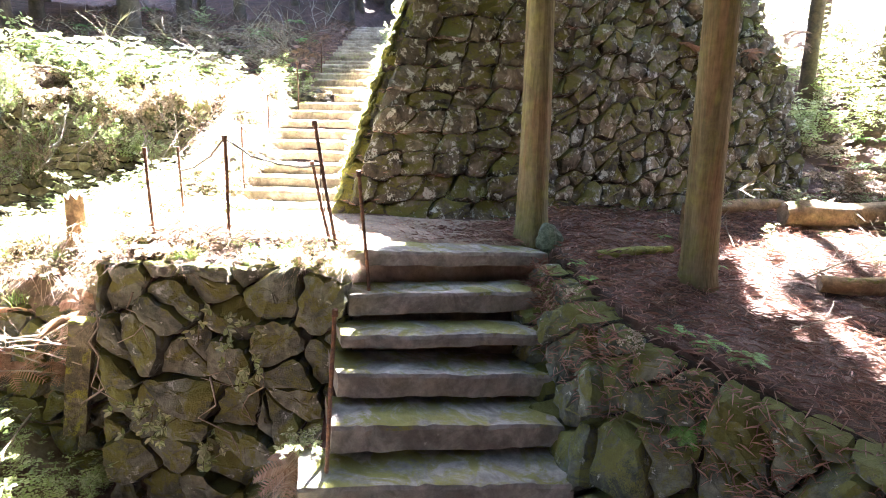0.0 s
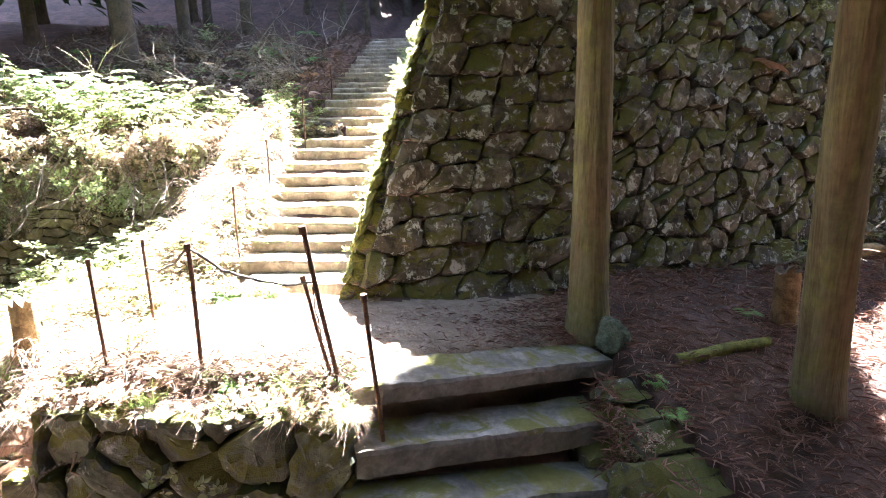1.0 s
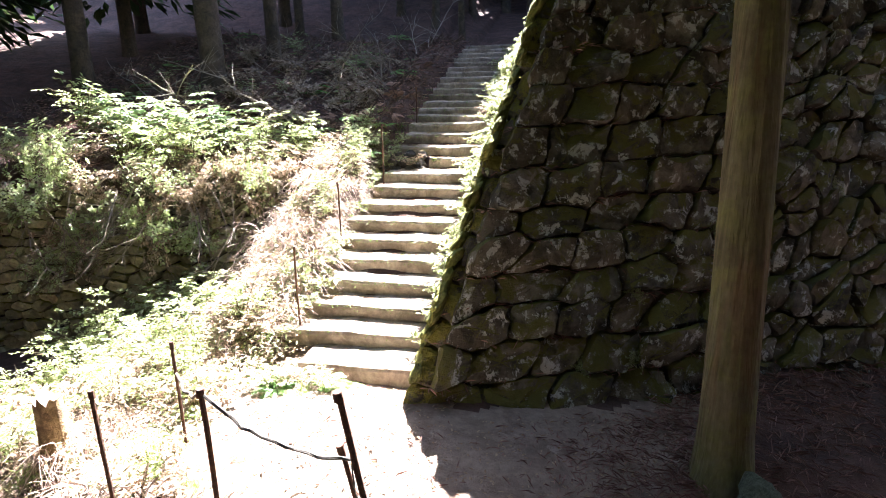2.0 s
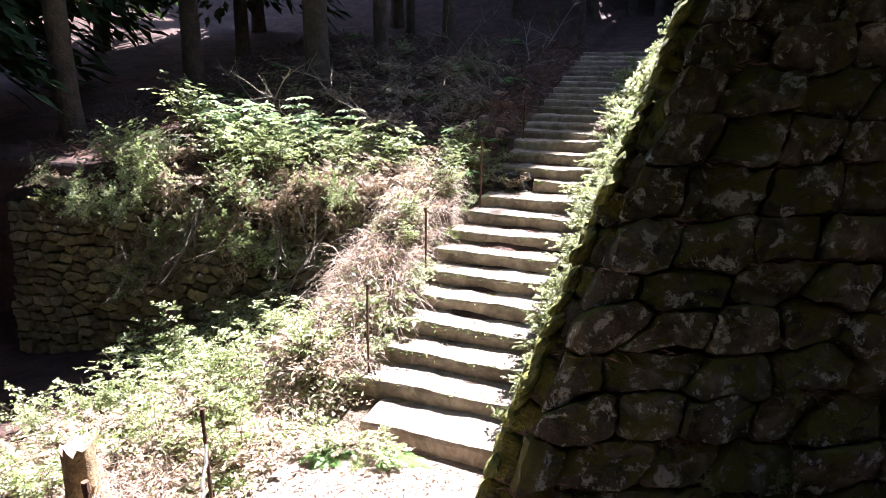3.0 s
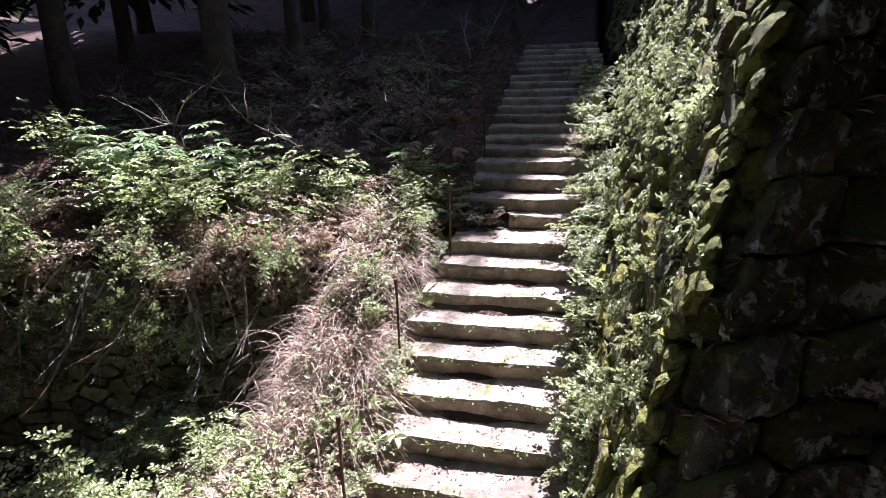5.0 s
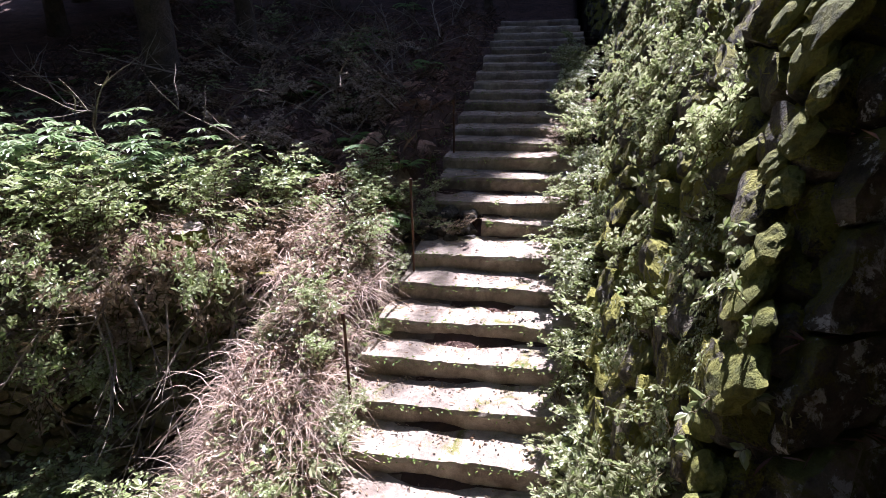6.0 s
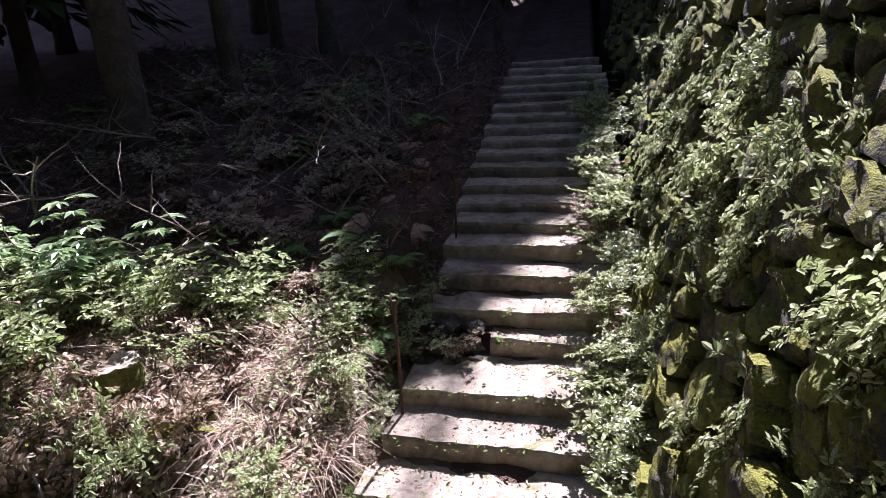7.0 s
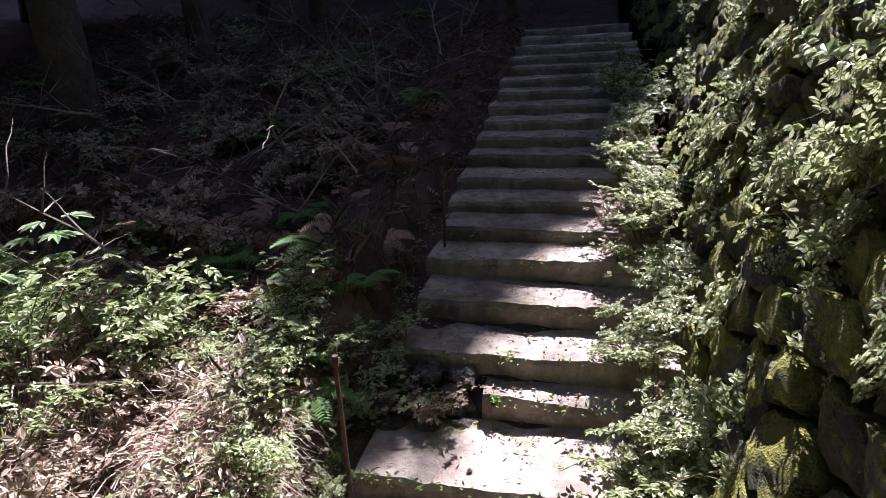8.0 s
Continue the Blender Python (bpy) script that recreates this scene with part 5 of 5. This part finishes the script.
for k, (u, v0, v1) in enumerate(((1.12, -0.1, -0.95), (0.05, 0.5, -0.4), (1.62, 0.0, -0.55), (0.42, 0.7, 0.2), (1.25, 0.3, -0.2))):
    hanging_root(u, v0, v1, k + 5)


# boulders beside the short step, moss cushions on the stair-side wall
def boulder(at, size, seed, material, name="boulder", label="rough grey boulder beside the stairs", category="boulder", group="boulders", squash=0.7, tilt=(0, 0, 0)):
    bm = bmesh.new()
    bmesh.ops.create_icosphere(bm, subdivisions=3, radius=1.0)
    for v in bm.verts:
        k = 1 + 0.4 * noise.noise(v.co * 1.1 + Vector((seed, 0, 0))) + 0.2 * noise.noise(v.co * 2.6 + Vector((0, seed, 0))) + 0.06 * noise.noise(v.co * 6.0 + Vector((0, seed, 0)))
        v.co = Vector((v.co.x, v.co.y, v.co.z * squash)) * k * size
    me = bpy.data.meshes.new(name)
    bm.to_mesh(me)
    bm.free()
    me.materials.append(material)
    ob = new(name, me)
    ob.location = at
    ob.rotation_euler = tilt
    return tagged(ob, label, category, group)


ROCK = surface("grey_rock", (0.15, 0.135, 0.11), (0.07, 0.062, 0.05), 8.0, 120, lichen=(0.34, 0.33, 0.29), lichen_at=0.62, rnd=0.3, bump=1.0, depth=0.03)
for k, (x, y, z, r) in enumerate(((-2.50, 12.74, 2.62, 0.14), (-2.74, 12.70, 2.62, 0.16), (-2.93, 12.66, 2.64, 0.13), (-2.62, 12.58, 2.55, 0.09), (-2.42, 12.60, 2.55, 0.07), (-2.84, 12.56, 2.54, 0.10), (-2.68, 12.82, 2.74, 0.12), (-2.46, 12.83, 2.74, 0.10), (-2.90, 12.80, 2.74, 0.12),
                                 (-3.04, 12.52, 2.56, 0.09), (-2.56, 12.50, 2.50, 0.06), (-2.76, 12.48, 2.50, 0.05))):
    boulder((x, y, z - 0.05), r * 0.85, k * 3.1, ROCK)
for k in range(9):
    (WALL_PLANTS, VINES, DRY_WEEDS)[k % 3].put(k % 3, (-3.0 + 0.065 * k, 12.56 + 0.03 * (k % 4), 2.55 + 0.02 * (k % 5)), k * 71, 0.35 + 0.04 * (k % 3), (0.3, 0.2))
LICHEN = surface("grey_green_lichen", (0.17, 0.21, 0.15), (0.10, 0.13, 0.09), 14.0, 150, rnd=0.1, bump=1.0, depth=0.03)
boulder((1.20, 7.22, 1.0), 0.15, 2.2, LICHEN, "moss_clump", "grey-green moss clump at the foot of the cedar", "moss", "moss at the cedar", 1.25)
boulder((1.27, 7.24, 0.86), 0.13, 5.2, LICHEN, "moss_clump", "grey-green moss clump at the foot of the cedar", "moss", "moss at the cedar", 0.9)
rng = random.Random(55)
for i in range(84):
    if i < 30:
        u, v = rng.uniform(-0.02, 0.26), 1.2 + 3.6 * (i + rng.random()) / 30
    else:
        u, v = rng.uniform(0.4, 5.0), rng.uniform(2.4, 5.0)
    p = great_side(u, v, 0.13 if i < 30 else 0.10)
    if v < float(stair_level(p.y)) + 0.1:
        continue
    boulder(p, rng.uniform(0.07, 0.14) * (1.1 if i < 30 else 0.9), i * 1.7, MOSS, "moss_cushion", "cushion of bright yellow-green moss on a wall stone", "moss", "moss on the wall", 0.4, (rng.uniform(-0.3, 0.3), -1.0, rng.uniform(-0.3, 0.3)))


# leaning mossy boundary stone at the end of the wall below the landing
def boundary_stone():
    base = Vector((-3.75, 5.92, -0.75))
    v, f = slab([(-0.11, -0.10, 1.12), (0.11, -0.10, 1.12), (0.10, 0.10, 1.10), (-0.10, 0.10, 1.10)], 1.25, (6, 4), 0.02, 0.03)
    ob = empty("boundary_stone", base, "leaning square stone post covered in yellow-green moss", "stone post")
    p = part("shaft", mesh_of("shaft", v, f, SIDE_STONE), ob, at=base)
    p.rotation_euler = (0.04, 0.17, 0.3)


boundary_stone()


# ---------------------------------------------------------------- litter on the ground
def litter(name, label, category, material, n, seed, spots, size, flat=0.25):
    """Small fallen bits strewn over the ground, as one mesh."""
    r = random.Random(seed)
    verts, faces = [], []
    k = 0
    while k < n:
        x, y, z = spots(r)
        a = r.uniform(0, 2 * math.pi)
        d = Vector((math.cos(a), math.sin(a), r.uniform(-flat, flat))).normalized()
        v, f = leaf((x, y, z), d, (r.uniform(-0.5, 0.5), r.uniform(-0.5, 0.5), 1), *size(r))
        o = len(verts)
        verts += v
        faces += [tuple(i + o for i in q) for q in f]
        k += 1
    ob = new(name, mesh_of(name, verts, faces, material))
    return tagged(ob, label, category, kind="stuff")


def on_slope(r):
    while True:
        x, y = r.uniform(0.7, 8.0), r.uniform(3.0, 11.5)
        if y > edge_y(x) + 0.05 and y < 8.3 + 0.45 * x + 0.3:
            return x, y, surface_at(x, y) + r.uniform(0.0, 0.05)


def on_hill(r):
    while True:
        x, y = r.uniform(-11, -2.95), r.uniform(11.3, 21.0)
        if (y > left_wall_y(x) + 0.2 or x > -4.0) and (x < -3.2 or y > 13.4):
            return x, y, surface_at(x, y) + r.uniform(0.0, 0.06)


def on_steps(r):
    n = r.randrange(1, 27)
    y0, z = lip(n)
    y1 = lip(n + 1)[0]
    u = r.random()
    x = -3.05 + 1.9 * (u if r.random() < 0.4 else (u * u * u if r.random() < 0.5 else 1 - u * u * u))
    return x, y0 + (y1 - y0) * (0.1 + 0.88 * r.random() ** 0.6), z + 0.012


def on_landing(r):
    while True:
        x, y = r.uniform(-3.2, 1.1), r.uniform(6.1, 8.6)
        if y > edge_y(x) + 0.1 and y < 8.1 + 0.45 * x + 0.3 * (x < -1) * 9:
            return x, y, surface_at(x, y) + 0.01


def on_bank(r):
    while True:
        x, y = (r.uniform(-4.2, -3.05), r.uniform(8.6, 12.8)) if r.random() < 0.5 else (r.uniform(-6.2, -2.9), r.uniform(6.2, 9.8))
        if y < left_wall_y(x) - 0.3 or x > -3.95:
            return x, y, surface_at(x, y) + 0.22 * r.random() ** 2 + 0.03


def on_flank(r):
    u, v = 4.5 * r.random() ** 1.4, r.uniform(-0.1, 0.56)
    p = flank(u, v, r.uniform(0.10, 0.22))
    return p.x, p.y, p.z


def on_edge(r):
    x, y = r.uniform(-3.3, -0.95), 5.84 + 0.5 * r.random() ** 1.5
    return x, y, max(surface_at(x, y), 0.97) + 0.14 * r.random() ** 2


# the sprigs are brown; their extra darkness is the fringe's part shade
litter("edge_litter", "brown dead sprigs matted along the landing's edge, toned down for shade", "litter", SHADE_STALK, 2600, 95, on_edge, lambda r: (r.uniform(0.05, 0.18), r.uniform(0.006, 0.02)), 0.9)
litter("bank_needles", "red-brown cedar sprigs caught between the mossy boulders", "litter", LITTER, 2600, 94, on_flank, lambda r: (r.uniform(0.05, 0.16), r.uniform(0.005, 0.014)), 0.8)
litter("low_weeds", "low leafy weeds growing through the dry grass", "weeds", WALL_LEAF, 5200, 89, on_bank, lambda r: (r.uniform(0.03, 0.075), r.uniform(0.015, 0.035)), 0.6)
litter("bank_leaf_litter", "curled dead leaves lying on the dry bank", "litter", DEAD_WEED, 3800, 90, on_bank, lambda r: (r.uniform(0.03, 0.09), r.uniform(0.012, 0.035)), 0.7)
litter("fallen_cedar_sprigs", "thick red-brown litter of fallen cedar sprigs", "litter", LITTER, 24000, 81, on_slope, lambda r: (r.uniform(0.06, 0.2), r.uniform(0.005, 0.014)), 0.5)
# stalk colour lowered to stand in for deep shade on the hill
litter("hill_undergrowth", "tangle of dead stalks and withered fronds, toned dark for the hillside's shade", "undergrowth", SHADE_STALK, 13000, 93, on_hill, lambda r: (r.uniform(0.08, 0.30), r.uniform(0.006, 0.022)), 1.6)
litter("forest_floor_litter", "brown dead sprigs and leaves on the hillside", "litter", LITTER, 9000, 82, on_hill, lambda r: (r.uniform(0.06, 0.18), r.uniform(0.008, 0.03)), 0.4)
def on_ledges(r):
    """Ledges of the great wall, on the tops of its blocks."""
    poly = r.choice(blocks)
    u = r.choice(poly)[0] * 0.5 + r.choice(poly)[0] * 0.5
    p = great_front(u, max(q[1] for q in poly) - r.uniform(0.0, 0.04), r.uniform(0.0, 0.1))
    return p.x, p.y, p.z


litter("ledge_litter", "brown cedar sprigs caught on the ledges of the stone wall", "litter", LITTER, 1700, 87, on_ledges, lambda r: (r.uniform(0.04, 0.14), r.uniform(0.006, 0.016)), 0.4)
litter("fallen_leaves", "dry fallen leaves along the steps", "litter", DRY_LEAF, 5200, 83, on_steps, lambda r: (r.uniform(0.012, 0.055), r.uniform(0.004, 0.016)), 0.15)
def on_landing_side(r):
    while True:
        x, y, z = on_landing(r)
        if x + 0.25 * (8.0 - y) + r.gauss(0, 0.35) > 0.35 or r.random() < 0.04:
            return x, y, z


litter("landing_sprigs", "red-brown cedar sprigs blown onto the landing", "litter", LITTER, 1800, 86, on_landing_side, lambda r: (r.uniform(0.04, 0.13), r.uniform(0.006, 0.014)), 0.3)
litter("landing_leaves", "scattered bits of dry leaf on the landing", "litter", DRY_LEAF, 1500, 84, on_landing, lambda r: (r.uniform(0.015, 0.05), r.uniform(0.008, 0.02)), 0.15)


def pebbles(name, label, n, seed, spots):
    r = random.Random(seed)
    verts, faces = [], []
    for i in range(n):
        x, y, z = spots(r)
        s = r.uniform(0.003, 0.009) * (2.2 if r.random() < 0.04 else 1.0)
        o = len(verts)
        for a in range(5):
            t = 2 * math.pi * a / 5 + r.uniform(-0.3, 0.3)
            verts.append((x + math.cos(t) * s, y + math.sin(t) * s * r.uniform(0.7, 1.0), z - 0.004))
        verts.append((x + r.uniform(-0.3, 0.3) * s, y, z + s * r.uniform(0.35, 0.7)))
        faces += [(o + a, o + (a + 1) % 5, o + 5) for a in range(5)]
    ob = new(name, mesh_of(name, verts, faces, PATH_EARTH))
    return tagged(ob, label, "gravel", kind="stuff")


def on_lips(r):
    n = r.randrange(2, 20)
    y, z = lip(n)
    u = r.random()
    x = -3.0 + 1.85 * (u if r.random() < 0.5 else (u * u if r.random() < 0.5 else 1 - u * u))
    if n == 11:
        x = max(x, -2.25)
    return x, y + r.uniform(-0.025, 0.05), z + r.uniform(-0.05, 0.012)


litter("lip_moss", "yellow-green moss and tiny leaves fringing the step edges", "moss", GRASS, 3200, 88, on_lips, lambda r: (r.uniform(0.015, 0.045), r.uniform(0.006, 0.02)), 0.6)
pebbles("landing_gravel", "small pebbles trodden into the sandy landing", 3000, 91, on_landing)
pebbles("step_gravel", "fine grit on the treads of the steps", 2000, 92, on_steps)
